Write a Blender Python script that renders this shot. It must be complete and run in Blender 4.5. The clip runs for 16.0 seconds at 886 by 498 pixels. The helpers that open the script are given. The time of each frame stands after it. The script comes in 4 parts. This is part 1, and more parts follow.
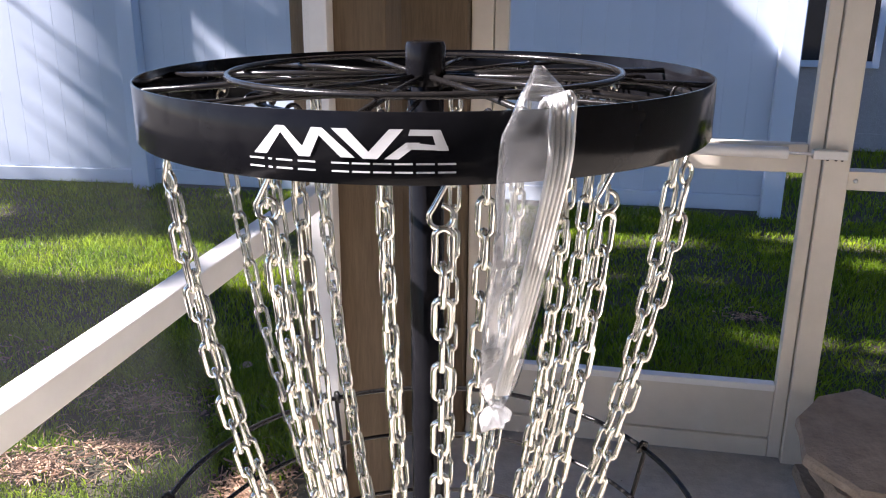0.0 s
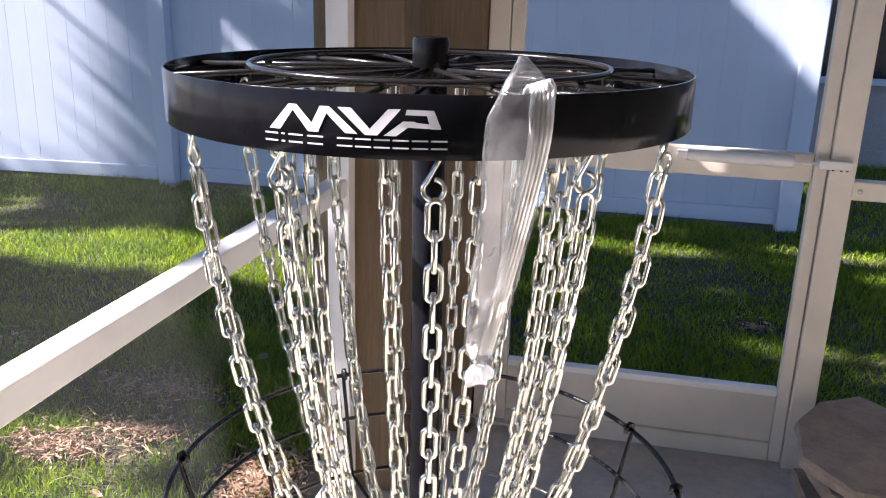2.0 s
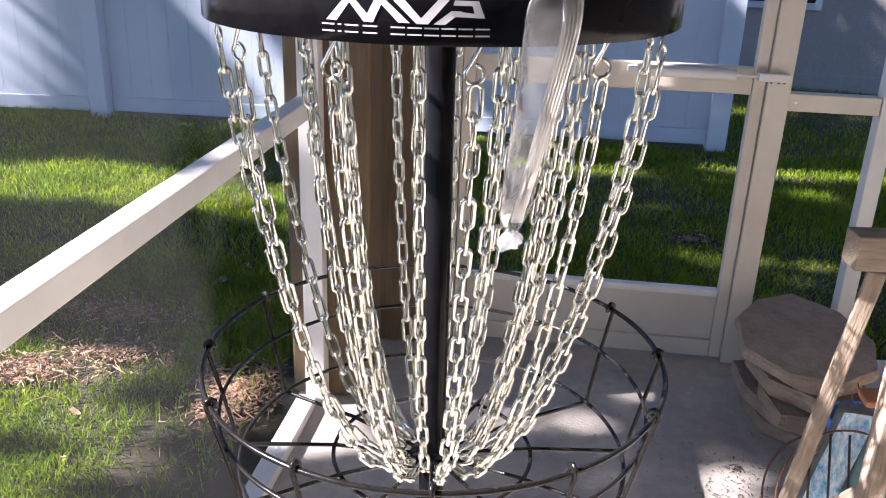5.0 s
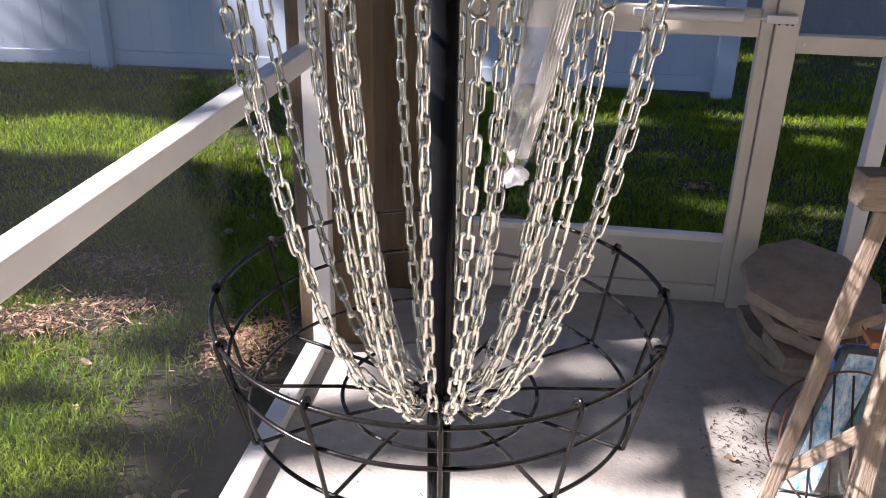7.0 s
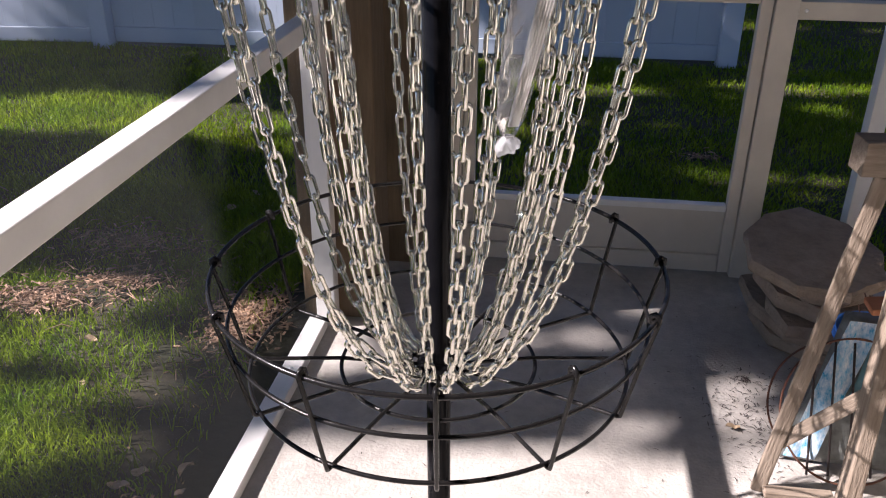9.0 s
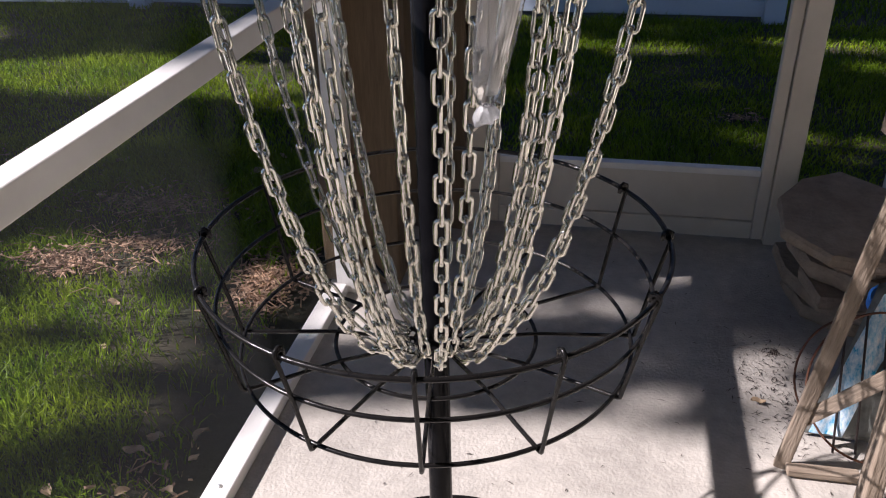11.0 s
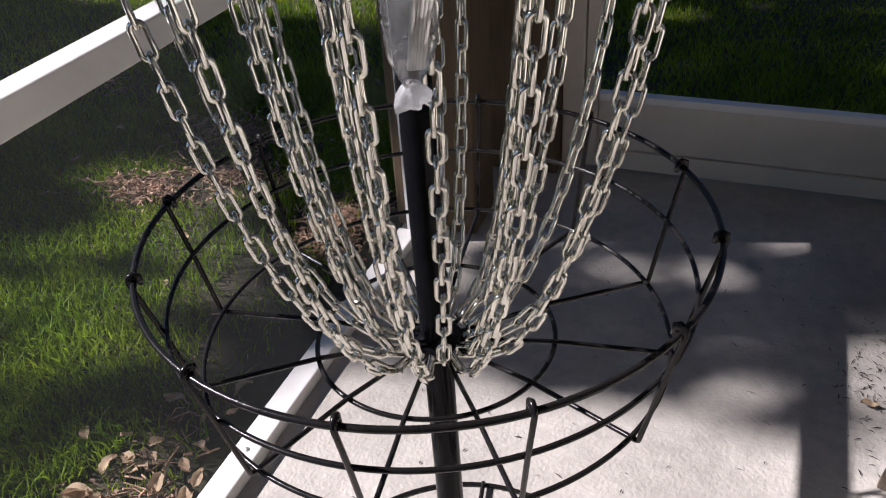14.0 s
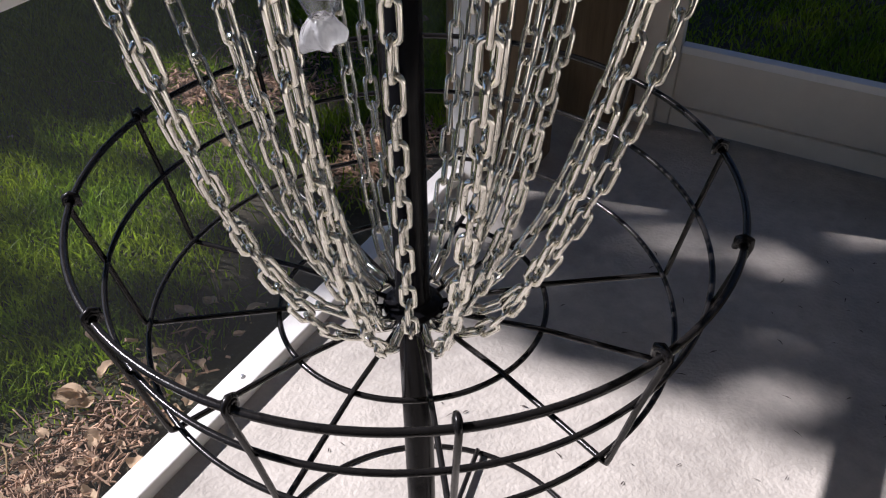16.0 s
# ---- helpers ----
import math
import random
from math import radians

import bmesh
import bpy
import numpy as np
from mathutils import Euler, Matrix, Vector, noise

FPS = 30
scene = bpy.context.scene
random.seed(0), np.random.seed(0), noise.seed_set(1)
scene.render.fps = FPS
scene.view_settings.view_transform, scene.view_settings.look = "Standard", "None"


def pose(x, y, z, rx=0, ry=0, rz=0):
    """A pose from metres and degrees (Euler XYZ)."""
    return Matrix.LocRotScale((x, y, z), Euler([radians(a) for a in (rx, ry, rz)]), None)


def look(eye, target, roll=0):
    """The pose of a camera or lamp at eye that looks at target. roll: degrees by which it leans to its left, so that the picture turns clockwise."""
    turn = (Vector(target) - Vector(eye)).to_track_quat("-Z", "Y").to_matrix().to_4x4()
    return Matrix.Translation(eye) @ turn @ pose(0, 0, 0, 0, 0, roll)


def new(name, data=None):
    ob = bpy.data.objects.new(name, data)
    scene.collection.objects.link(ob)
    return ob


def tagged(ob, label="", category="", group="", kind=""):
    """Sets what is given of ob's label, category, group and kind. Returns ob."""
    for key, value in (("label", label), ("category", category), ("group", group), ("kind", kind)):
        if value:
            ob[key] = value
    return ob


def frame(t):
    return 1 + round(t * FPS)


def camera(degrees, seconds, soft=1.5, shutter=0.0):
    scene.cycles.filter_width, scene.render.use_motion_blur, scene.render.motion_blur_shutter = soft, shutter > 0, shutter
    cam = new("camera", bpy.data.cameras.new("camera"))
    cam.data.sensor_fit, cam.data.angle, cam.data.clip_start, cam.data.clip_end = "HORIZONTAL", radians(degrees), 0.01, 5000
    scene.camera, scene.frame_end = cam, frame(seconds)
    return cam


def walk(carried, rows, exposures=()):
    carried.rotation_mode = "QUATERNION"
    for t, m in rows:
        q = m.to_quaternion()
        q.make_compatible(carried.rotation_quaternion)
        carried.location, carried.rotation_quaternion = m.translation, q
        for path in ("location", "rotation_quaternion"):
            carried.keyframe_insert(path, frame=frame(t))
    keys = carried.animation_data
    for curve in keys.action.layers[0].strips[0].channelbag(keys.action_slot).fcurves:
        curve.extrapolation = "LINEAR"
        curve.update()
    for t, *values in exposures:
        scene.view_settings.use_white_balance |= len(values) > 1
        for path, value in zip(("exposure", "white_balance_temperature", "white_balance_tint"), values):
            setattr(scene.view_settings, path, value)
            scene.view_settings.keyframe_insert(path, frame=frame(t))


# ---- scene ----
cam = camera(55.1, 16.0, soft=1.1)
EXPOSURES = [(0, 2.48, 6000, 23), (4, 2.55, 6000, 23), (7, 1.95, 6050, 24), (9, 1.45, 6050, 24), (11.5, 0.92, 5950, 22), (16, 0.88, 5750, 20.5)]
PATH = [
    (0, (0.182, -0.889, 1.43), (-0.166, 0.983, 0.82), 0.4),
    (0.5, (0.194, -0.898, 1.43), (-0.171, 0.973, 0.823), 0.4),
    (1, (0.209, -0.916, 1.432), (-0.179, 0.951, 0.829), 0.7),
    (1.5, (0.221, -0.936, 1.426), (-0.184, 0.931, 0.836), 1.5),
    (2, (0.223, -0.966, 1.422), (-0.174, 0.903, 0.83), 1.7),
    (2.5, (0.206, -0.988, 1.419), (-0.152, 0.881, 0.806), 2.0),
    (3, (0.177, -1.022, 1.413), (-0.116, 0.841, 0.747), 2.3),
    (3.5, (0.157, -1.054, 1.408), (-0.092, 0.805, 0.713), 2.3),
    (4, (0.141, -1.076, 1.405), (-0.082, 0.783, 0.701), 2.5),
    (6.5, (0.136, -1.106, 1.386), (-0.083, 0.709, 0.575), 1.4),
    (7, (0.137, -1.107, 1.382), (-0.083, 0.697, 0.548), 1.3),
    (7.5, (0.141, -1.109, 1.38), (-0.083, 0.688, 0.531), 0.9),
    (8, (0.147, -1.11, 1.38), (-0.082, 0.677, 0.512), 0.6),
    (8.5, (0.15, -1.11, 1.379), (-0.081, 0.673, 0.503), 0.4),
    (9, (0.153, -1.108, 1.378), (-0.079, 0.669, 0.489), 0.4),
    (11.5, (0.254, -1.004, 1.363), (-0.148, 0.685, 0.37), -1.4),
    (12, (0.298, -0.953, 1.353), (-0.192, 0.697, 0.334), -1.7),
    (12.5, (0.318, -0.902, 1.35), (-0.22, 0.703, 0.286), -1.7),
    (13, (0.312, -0.86, 1.344), (-0.228, 0.728, 0.254), -2.4),
    (13.5, (0.311, -0.818, 1.336), (-0.245, 0.754, 0.232), -3.4),
    (14, (0.335, -0.767, 1.327), (-0.291, 0.763, 0.201), -3.9),
    (14.5, (0.364, -0.704, 1.316), (-0.336, 0.751, 0.137), -3.0),
    (15, (0.378, -0.661, 1.303), (-0.363, 0.752, 0.097), -1.4),
    (15.5, (0.385, -0.625, 1.289), (-0.377, 0.752, 0.055), -1.2),
    (16, (0.383, -0.609, 1.281), (-0.375, 0.751, 0.025), -0.3),
]
walk(cam, [(t, look(eye, target, roll)) for t, eye, target, roll in PATH], EXPOSURES)

# ---- world, sun ----
SUN = Vector((1.17, 0.31, -1.0))          # the way the sunlight travels
world = bpy.data.worlds.new("world")
scene.world = world
world.use_nodes = True
wn = world.node_tree.nodes
sky = wn.new("ShaderNodeTexSky")
sky.sky_type = "NISHITA"
sky.sun_disc = False
sky.ozone_density = 4.0
sky.dust_density = 0.3
sky.sun_elevation = math.atan2(1.0, math.hypot(1.17, 0.31))
sky.sun_rotation = math.atan2(-1.17, -0.31)
wn["Background"].inputs["Strength"].default_value = 0.036
world.node_tree.links.new(sky.outputs[0], wn["Background"].inputs["Color"])
sun = new("sun", bpy.data.lights.new("sun", "SUN"))
sun.data.energy = 5.0
sun.data.angle = radians(0.55)
sun.data.color = (1.0, 0.93, 0.83)
sun.rotation_euler = SUN.to_track_quat("-Z", "Y").to_euler()


# ---- materials ----
def mat(name, c1, c2=None, scale=20.0, rough=0.6, metal=0.0, bump=0.0, bscale=None, stretch=(1, 1, 1), big=0.0, per_object=0.0, island=0.0, rough_var=0.1, coat=0.0, spec=0.5):
    """Noise between two colours, a second large-scale variation, roughness variation and fine bump."""
    m = bpy.data.materials.new(name)
    m.use_nodes = True
    nt = m.node_tree
    n, l = nt.nodes, nt.links
    b = n["Principled BSDF"]
    c2 = c2 or tuple(v * 0.8 for v in c1)
    tc = n.new("ShaderNodeTexCoord")
    mp = n.new("ShaderNodeMapping")
    mp.inputs["Scale"].default_value = stretch
    l.new(tc.outputs["Object"], mp.inputs["Vector"])
    nz = n.new("ShaderNodeTexNoise")
    nz.inputs["Scale"].default_value = scale
    nz.inputs["Detail"].default_value = 8
    nz.inputs["Roughness"].default_value = 0.65
    l.new(mp.outputs[0], nz.inputs["Vector"])
    rp = n.new("ShaderNodeValToRGB")
    rp.color_ramp.elements[0].position, rp.color_ramp.elements[1].position = 0.32, 0.68
    rp.color_ramp.elements[0].color, rp.color_ramp.elements[1].color = (*c1, 1), (*c2, 1)
    l.new(nz.outputs["Fac"], rp.inputs["Fac"])
    out = rp.outputs["Color"]
    if big:
        nb = n.new("ShaderNodeTexNoise")
        nb.inputs["Scale"].default_value = scale * 0.13
        nb.inputs["Detail"].default_value = 5
        l.new(tc.outputs["Object"], nb.inputs["Vector"])
        mr = n.new("ShaderNodeMapRange")
        mr.inputs["From Min"].default_value, mr.inputs["From Max"].default_value = 0.3, 0.7
        mr.inputs["To Min"].default_value, mr.inputs["To Max"].default_value = 1 - big, 1 + big * 0.4
        l.new(nb.outputs["Fac"], mr.inputs["Value"])
        mx = n.new("ShaderNodeVectorMath")
        mx.operation = "SCALE"
        l.new(out, mx.inputs[0])
        l.new(mr.outputs[0], mx.inputs["Scale"])
        out = mx.outputs[0]
    if per_object or island:
        src = n.new("ShaderNodeObjectInfo").outputs["Random"] if per_object else n.new("ShaderNodeNewGeometry").outputs["Random Per Island"]
        k = per_object or island
        mr = n.new("ShaderNodeMapRange")
        mr.inputs["To Min"].default_value, mr.inputs["To Max"].default_value = 1 - k, 1 + k
        l.new(src, mr.inputs["Value"])
        mx = n.new("ShaderNodeVectorMath")
        mx.operation = "SCALE"
        l.new(out, mx.inputs[0])
        l.new(mr.outputs[0], mx.inputs["Scale"])
        out = mx.outputs[0]
    l.new(out, b.inputs["Base Color"])
    mr = n.new("ShaderNodeMapRange")
    mr.inputs["To Min"].default_value, mr.inputs["To Max"].default_value = max(0.02, rough - rough_var), min(1.0, rough + rough_var)
    l.new(nz.outputs["Fac"], mr.inputs["Value"])
    l.new(mr.outputs[0], b.inputs["Roughness"])
    b.inputs["Metallic"].default_value = metal
    b.inputs["Coat Weight"].default_value = coat
    b.inputs["Specular IOR Level"].default_value = spec
    if bump:
        n2 = n.new("ShaderNodeTexNoise")
        n2.inputs["Scale"].default_value = bscale or scale * 4
        n2.inputs["Detail"].default_value = 6
        l.new(mp.outputs[0], n2.inputs["Vector"])
        bp = n.new("ShaderNodeBump")
        bp.inputs["Strength"].default_value = bump
        bp.inputs["Distance"].default_value = 0.01
        l.new(n2.outputs["Fac"], bp.inputs["Height"])
        l.new(bp.outputs[0], b.inputs["Normal"])
    return m


def leafy(name, c1, c2, amount, scale=3.0, rough=0.5):
    """Thin leaf tissue: diffuse with light passing through, varied blade by blade."""
    m = mat(name, c1, c2, scale=scale, rough=rough, island=0.5, spec=0.15)
    nt = m.node_tree
    b = nt.nodes["Principled BSDF"]
    src = b.inputs["Base Color"].links[0].from_socket
    tr = nt.nodes.new("ShaderNodeBsdfTranslucent")
    nt.links.new(src, tr.inputs["Color"])
    mx = nt.nodes.new("ShaderNodeMixShader")
    mx.inputs[0].default_value = amount
    nt.links.new(b.outputs[0], mx.inputs[1])
    nt.links.new(tr.outputs[0], mx.inputs[2])
    nt.links.new(mx.outputs[0], nt.nodes["Material Output"].inputs["Surface"])
    return m


def film_mat(name, colour, cover, gloss, wrinkle, scale):
    """Thin see-through sheet: mostly clear, part diffuse, part shiny."""
    m = bpy.data.materials.new(name)
    m.use_nodes = True
    nt = m.node_tree
    n, l = nt.nodes, nt.links
    n.remove(n["Principled BSDF"])
    tr, df, gl = n.new("ShaderNodeBsdfTransparent"), n.new("ShaderNodeBsdfDiffuse"), n.new("ShaderNodeBsdfGlossy")
    tl = n.new("ShaderNodeBsdfTranslucent")
    df.inputs["Color"].default_value = tl.inputs["Color"].default_value = (*colour, 1)
    gl.inputs["Roughness"].default_value = 0.16
    half = n.new("ShaderNodeMixShader")
    half.inputs[0].default_value = 0.7
    l.new(df.outputs[0], half.inputs[1])
    l.new(tl.outputs[0], half.inputs[2])
    a, c = n.new("ShaderNodeMixShader"), n.new("ShaderNodeMixShader")
    tc = n.new("ShaderNodeTexCoord")
    nz = n.new("ShaderNodeTexNoise")
    nz.inputs["Scale"].default_value = scale
    nz.inputs["Detail"].default_value = 5
    l.new(tc.outputs["Object"], nz.inputs["Vector"])
    mr = n.new("ShaderNodeMapRange")
    mr.inputs["From Min"].default_value, mr.inputs["From Max"].default_value = 0.3, 0.7
    mr.inputs["To Min"].default_value, mr.inputs["To Max"].default_value = cover * 0.75, cover * 1.25
    l.new(nz.outputs["Fac"], mr.inputs["Value"])
    l.new(mr.outputs[0], a.inputs[0])
    l.new(tr.outputs[0], a.inputs[1])
    l.new(half.outputs[0], a.inputs[2])
    fr = n.new("ShaderNodeFresnel")
    fr.inputs["IOR"].default_value = 1.45
    ml = n.new("ShaderNodeMath")
    ml.operation = "MULTIPLY"
    ml.inputs[1].default_value = gloss
    l.new(fr.outputs[0], ml.inputs[0])
    l.new(ml.outputs[0], c.inputs[0])
    l.new(a.outputs[0], c.inputs[1])
    l.new(gl.outputs[0], c.inputs[2])
    l.new(c.outputs[0], n["Material Output"].inputs["Surface"])
    if wrinkle:
        bp = n.new("ShaderNodeBump")
        bp.inputs["Strength"].default_value = wrinkle
        bp.inputs["Distance"].default_value = 0.01
        l.new(nz.outputs["Fac"], bp.inputs["Height"])
        for s in (df, gl, tl, fr):
            l.new(bp.outputs[0], s.inputs["Normal"])
    return m


M_BLACK = mat("black_powder_coat", (0.004, 0.004, 0.005), (0.007, 0.007, 0.008), scale=40, rough=0.13, bump=0.015, bscale=500, spec=0.11, rough_var=0.04)
M_ROD = mat("black_coated_wire", (0.007, 0.0065, 0.0065), (0.013, 0.012, 0.0115), scale=60, rough=0.22, spec=0.28, bump=0.06, bscale=400)
M_ZINC = mat("zinc_plated_steel", (0.92, 0.905, 0.825), (0.82, 0.80, 0.705), scale=60, rough=0.055, metal=1.0, bump=0.02, bscale=300, per_object=0.06, rough_var=0.03)
M_STEEL = mat("bright_steel_rod", (0.95, 0.95, 0.93), (0.88, 0.88, 0.86), scale=80, rough=0.5, metal=1.0)
M_WHITEINK = mat("white_print", (0.58, 0.58, 0.58), (0.53, 0.53, 0.53), scale=60, rough=0.45)
M_ALU = mat("white_painted_aluminium", (0.80, 0.78, 0.74), (0.72, 0.70, 0.66), scale=9, rough=0.42, bump=0.03, bscale=120, big=0.10)
M_DOOR = mat("ivory_painted_door", (0.68, 0.62, 0.52), (0.60, 0.545, 0.455), scale=7, rough=0.45, bump=0.04, bscale=90, big=0.12)
M_POST = mat("brown_stained_wood", (0.165, 0.112, 0.060), (0.11, 0.075, 0.040), scale=14, rough=0.75, bump=0.25, bscale=60, stretch=(6, 6, 0.5), big=0.2)
M_OLDWOOD = mat("weathered_grey_wood", (0.36, 0.29, 0.22), (0.20, 0.15, 0.105), scale=22, rough=0.85, bump=0.4, bscale=70, stretch=(3, 3, 0.35), big=0.25)
# white vinyl; the blue of its open shade is mixed into the base colour
M_FENCE = mat("white_vinyl_shade_blue", (0.54, 0.61, 0.72), (0.49, 0.56, 0.67), scale=3, rough=0.5, bump=0.05, bscale=60, big=0.06, per_object=0.03)
M_CONCRETE = mat("grey_concrete", (0.525, 0.487, 0.432), (0.41, 0.378, 0.335), scale=26, rough=0.9, bump=0.32, bscale=110, big=0.26)
M_STONE = mat("tan_flagstone", (0.38, 0.29, 0.21), (0.24, 0.18, 0.13), scale=18, rough=0.9, bump=0.85, bscale=55, big=0.25, per_object=0.12)
M_SOIL = mat("lawn_soil", (0.045, 0.035, 0.02), (0.022, 0.026, 0.010), scale=5, rough=0.95, bump=0.6, bscale=40, big=0.3)
M_GRASS = leafy("grass_blade", (0.080, 0.165, 0.006), (0.235, 0.31, 0.012), 0.5)
M_LEAF = leafy("tree_leaf", (0.045, 0.09, 0.015), (0.07, 0.13, 0.025), 0.25)
M_DRYLEAF = leafy("dry_leaf", (0.50, 0.38, 0.25), (0.33, 0.23, 0.145), 0.2, scale=20, rough=0.8)
M_CHIP = mat("bark_mulch", (0.42, 0.28, 0.18), (0.15, 0.092, 0.060), scale=20, rough=0.9, island=0.6)
M_BARK = mat("tree_bark", (0.16, 0.12, 0.085), (0.08, 0.06, 0.045), scale=8, rough=0.95, bump=0.7, bscale=20, stretch=(3, 3, 0.5))
M_STUCCO = mat("pale_stucco", (0.36, 0.34, 0.335), (0.31, 0.29, 0.285), scale=30, rough=0.95, bump=0.5, bscale=70, big=0.08)
M_CREAM = mat("cream_wall_paint", (0.52, 0.49, 0.43), (0.47, 0.44, 0.385), scale=6, rough=0.8, bump=0.2, bscale=80, big=0.08)
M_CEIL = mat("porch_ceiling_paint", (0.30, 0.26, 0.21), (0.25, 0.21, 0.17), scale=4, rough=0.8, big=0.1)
M_RUST = mat("rusty_wire", (0.23, 0.10, 0.06), (0.10, 0.05, 0.035), scale=60, rough=0.8, metal=0.4, bump=0.3)
M_DARKWIRE = mat("dark_wire", (0.05, 0.035, 0.03), (0.03, 0.02, 0.02), scale=60, rough=0.7)
M_BAGDARK = mat("clear_grey_plastic_over_soil", (0.24, 0.25, 0.23), (0.10, 0.10, 0.09), scale=22, rough=0.3, bump=0.5, bscale=18, coat=0.3)
M_MARBLE = mat("blue_and_white_print", (0.01, 0.32, 0.58), (0.86, 0.88, 0.88), scale=55, rough=0.3, bump=0.4, bscale=14, stretch=(1.6, 1, 0.7))
M_BAGTEAL = mat("dark_teal_plastic", (0.035, 0.13, 0.17), (0.10, 0.20, 0.23), scale=18, rough=0.3, bump=0.5, bscale=16, coat=0.2)
M_POT = mat("blue_plastic_pot", (0.03, 0.16, 0.55), (0.025, 0.12, 0.45), scale=10, rough=0.35)
M_TERRA = mat("terracotta", (0.50, 0.20, 0.09), (0.40, 0.15, 0.07), scale=18, rough=0.85)
M_GLASS = mat("dark_window_glass", (0.015, 0.016, 0.02), (0.02, 0.02, 0.026), scale=2, rough=0.06, rough_var=0.03)
M_SCREEN = film_mat("insect_screen", (0.40, 0.41, 0.41), 0.025, 0.0, 0.0, 1.2)
M_FILM = film_mat("clear_plastic_film", (0.95, 0.96, 0.97), 0.10, 1.3, 0.35, 34)
M_KNOT = film_mat("gathered_plastic_film", (0.95, 0.95, 0.95), 0.8, 1.0, 0.7, 60)


# ---- mesh helpers ----
def part(name, bm, material, parent=None, label="", smooth=False, loc=None):
    me = bpy.data.meshes.new(name)
    bm.to_mesh(me)
    bm.free()
    me.materials.append(material)
    if smooth:
        me.shade_smooth()
        if smooth == "edges":
            me.set_sharp_from_angle(angle=radians(35))
    ob = new(name, me)
    if parent is not None:
        ob.parent = parent
    if loc is not None:
        ob.location = loc
    if label:
        ob["label"] = label
    return ob


def thing(name, loc, label, category, group="", kind=""):
    ob = new(name)
    ob.location = loc
    ob.empty_display_size = 0.05
    return tagged(ob, label, category, group, kind)


def box(bm, x0, x1, y0, y1, z0, z1, bevel=0.0, m=None):
    vs = [bm.verts.new((x, y, z)) for x in (x0, x1) for y in (y0, y1) for z in (z0, z1)]
    fs = [bm.faces.new([vs[i] for i in q]) for q in ((0, 1, 3, 2), (4, 6, 7, 5), (0, 4, 5, 1), (2, 3, 7, 6), (0, 2, 6, 4), (1, 5, 7, 3))]
    if m is not None:
        bmesh.ops.transform(bm, matrix=m, verts=vs)
    if bevel:
        es = list({e for f in fs for e in f.edges})
        bmesh.ops.bevel(bm, geom=es, offset=bevel, segments=2, affect="EDGES", profile=0.5)
    return bm


def boxed(*a, **k):
    return box(bmesh.new(), *a, **k)


def tube(bm, pts, r, seg=8, closed=False, caps=True):
    """A round rod along points; r may be one radius or one for each point."""
    pts = [Vector(p) for p in pts]
    n = len(pts)
    rs = r if isinstance(r, (list, tuple)) else [r] * n
    up = None
    rings = []
    for i, p in enumerate(pts):
        a = pts[i - 1] if (i or closed) else p
        b = pts[(i + 1) % n] if (i < n - 1 or closed) else p
        d = (b - a).normalized()
        if up is None:
            up = d.orthogonal().normalized()
        up = (up - d * up.dot(d)).normalized()
        side = d.cross(up)
        rings.append([bm.verts.new(p + rs[i] * (math.cos(t) * up + math.sin(t) * side)) for t in (2 * math.pi * k / seg for k in range(seg))])
    for i in range(n if closed else n - 1):
        A, B = rings[i], rings[(i + 1) % n]
        off = 0
        if closed and i == n - 1:
            off = min(range(seg), key=lambda o: (A[0].co - B[o].co).length)
        for k in range(seg):
            bm.faces.new((A[k], A[(k + 1) % seg], B[(k + 1 + off) % seg], B[(k + off) % seg]))
    if caps and not closed:
        bm.faces.new(rings[0][::-1])
        bm.faces.new(rings[-1])
    return bm


def rod(pts, r, seg=8, closed=False):
    return tube(bmesh.new(), pts, r, seg, closed)


def circle(rad, z, n=64, cx=0.0, cy=0.0):
    return [(cx + rad * math.cos(2 * math.pi * k / n), cy + rad * math.sin(2 * math.pi * k / n), z) for k in range(n)]


def lathe(bm, prof, n=40, closed=False):
    """Turn a profile of (radius, z) about the z axis."""
    rings = [[bm.verts.new((r * math.cos(2 * math.pi * k / n), r * math.sin(2 * math.pi * k / n), z)) for k in range(n)] for r, z in prof]
    m = len(rings)
    for i in range(m if closed else m - 1):
        A, B = rings[i], rings[(i + 1) % m]
        for k in range(n):
            bm.faces.new((A[k], A[(k + 1) % n], B[(k + 1) % n], B[k]))
    if not closed:
        bm.faces.new(rings[0][::-1])
        bm.faces.new(rings[-1])
    return bm


def polar(deg, r, z):
    """A point at an angle from the side of the walk (-y), turning towards +x."""
    a = radians(deg)
    return Vector((r * math.sin(a), -r * math.cos(a), z))


def spline(keys, n):
    """Smooth curve through key points, n points evenly along it."""
    k = [Vector(v) for v in keys]
    k = [2 * k[0] - k[1]] + k + [2 * k[-1] - k[-2]]
    fine = []
    for i in range(1, len(k) - 2):
        p0, p1, p2, p3 = k[i - 1:i + 3]
        for j in range(24):
            t = j / 24
            fine.append(0.5 * (2 * p1 + (p2 - p0) * t + (2 * p0 - 5 * p1 + 4 * p2 - p3) * t * t + (3 * p1 - p0 - 3 * p2 + p3) * t ** 3))
    fine.append(k[-2])
    acc = [0.0]
    for a, b in zip(fine, fine[1:]):
        acc.append(acc[-1] + (b - a).length)
    out, j = [], 0
    for i in range(n):
        s = acc[-1] * i / (n - 1)
        while j < len(acc) - 2 and acc[j + 1] < s:
            j += 1
        f = (s - acc[j]) / max(1e-9, acc[j + 1] - acc[j])
        out.append(fine[j].lerp(fine[j + 1], min(1, f)))
    return out, acc[-1]


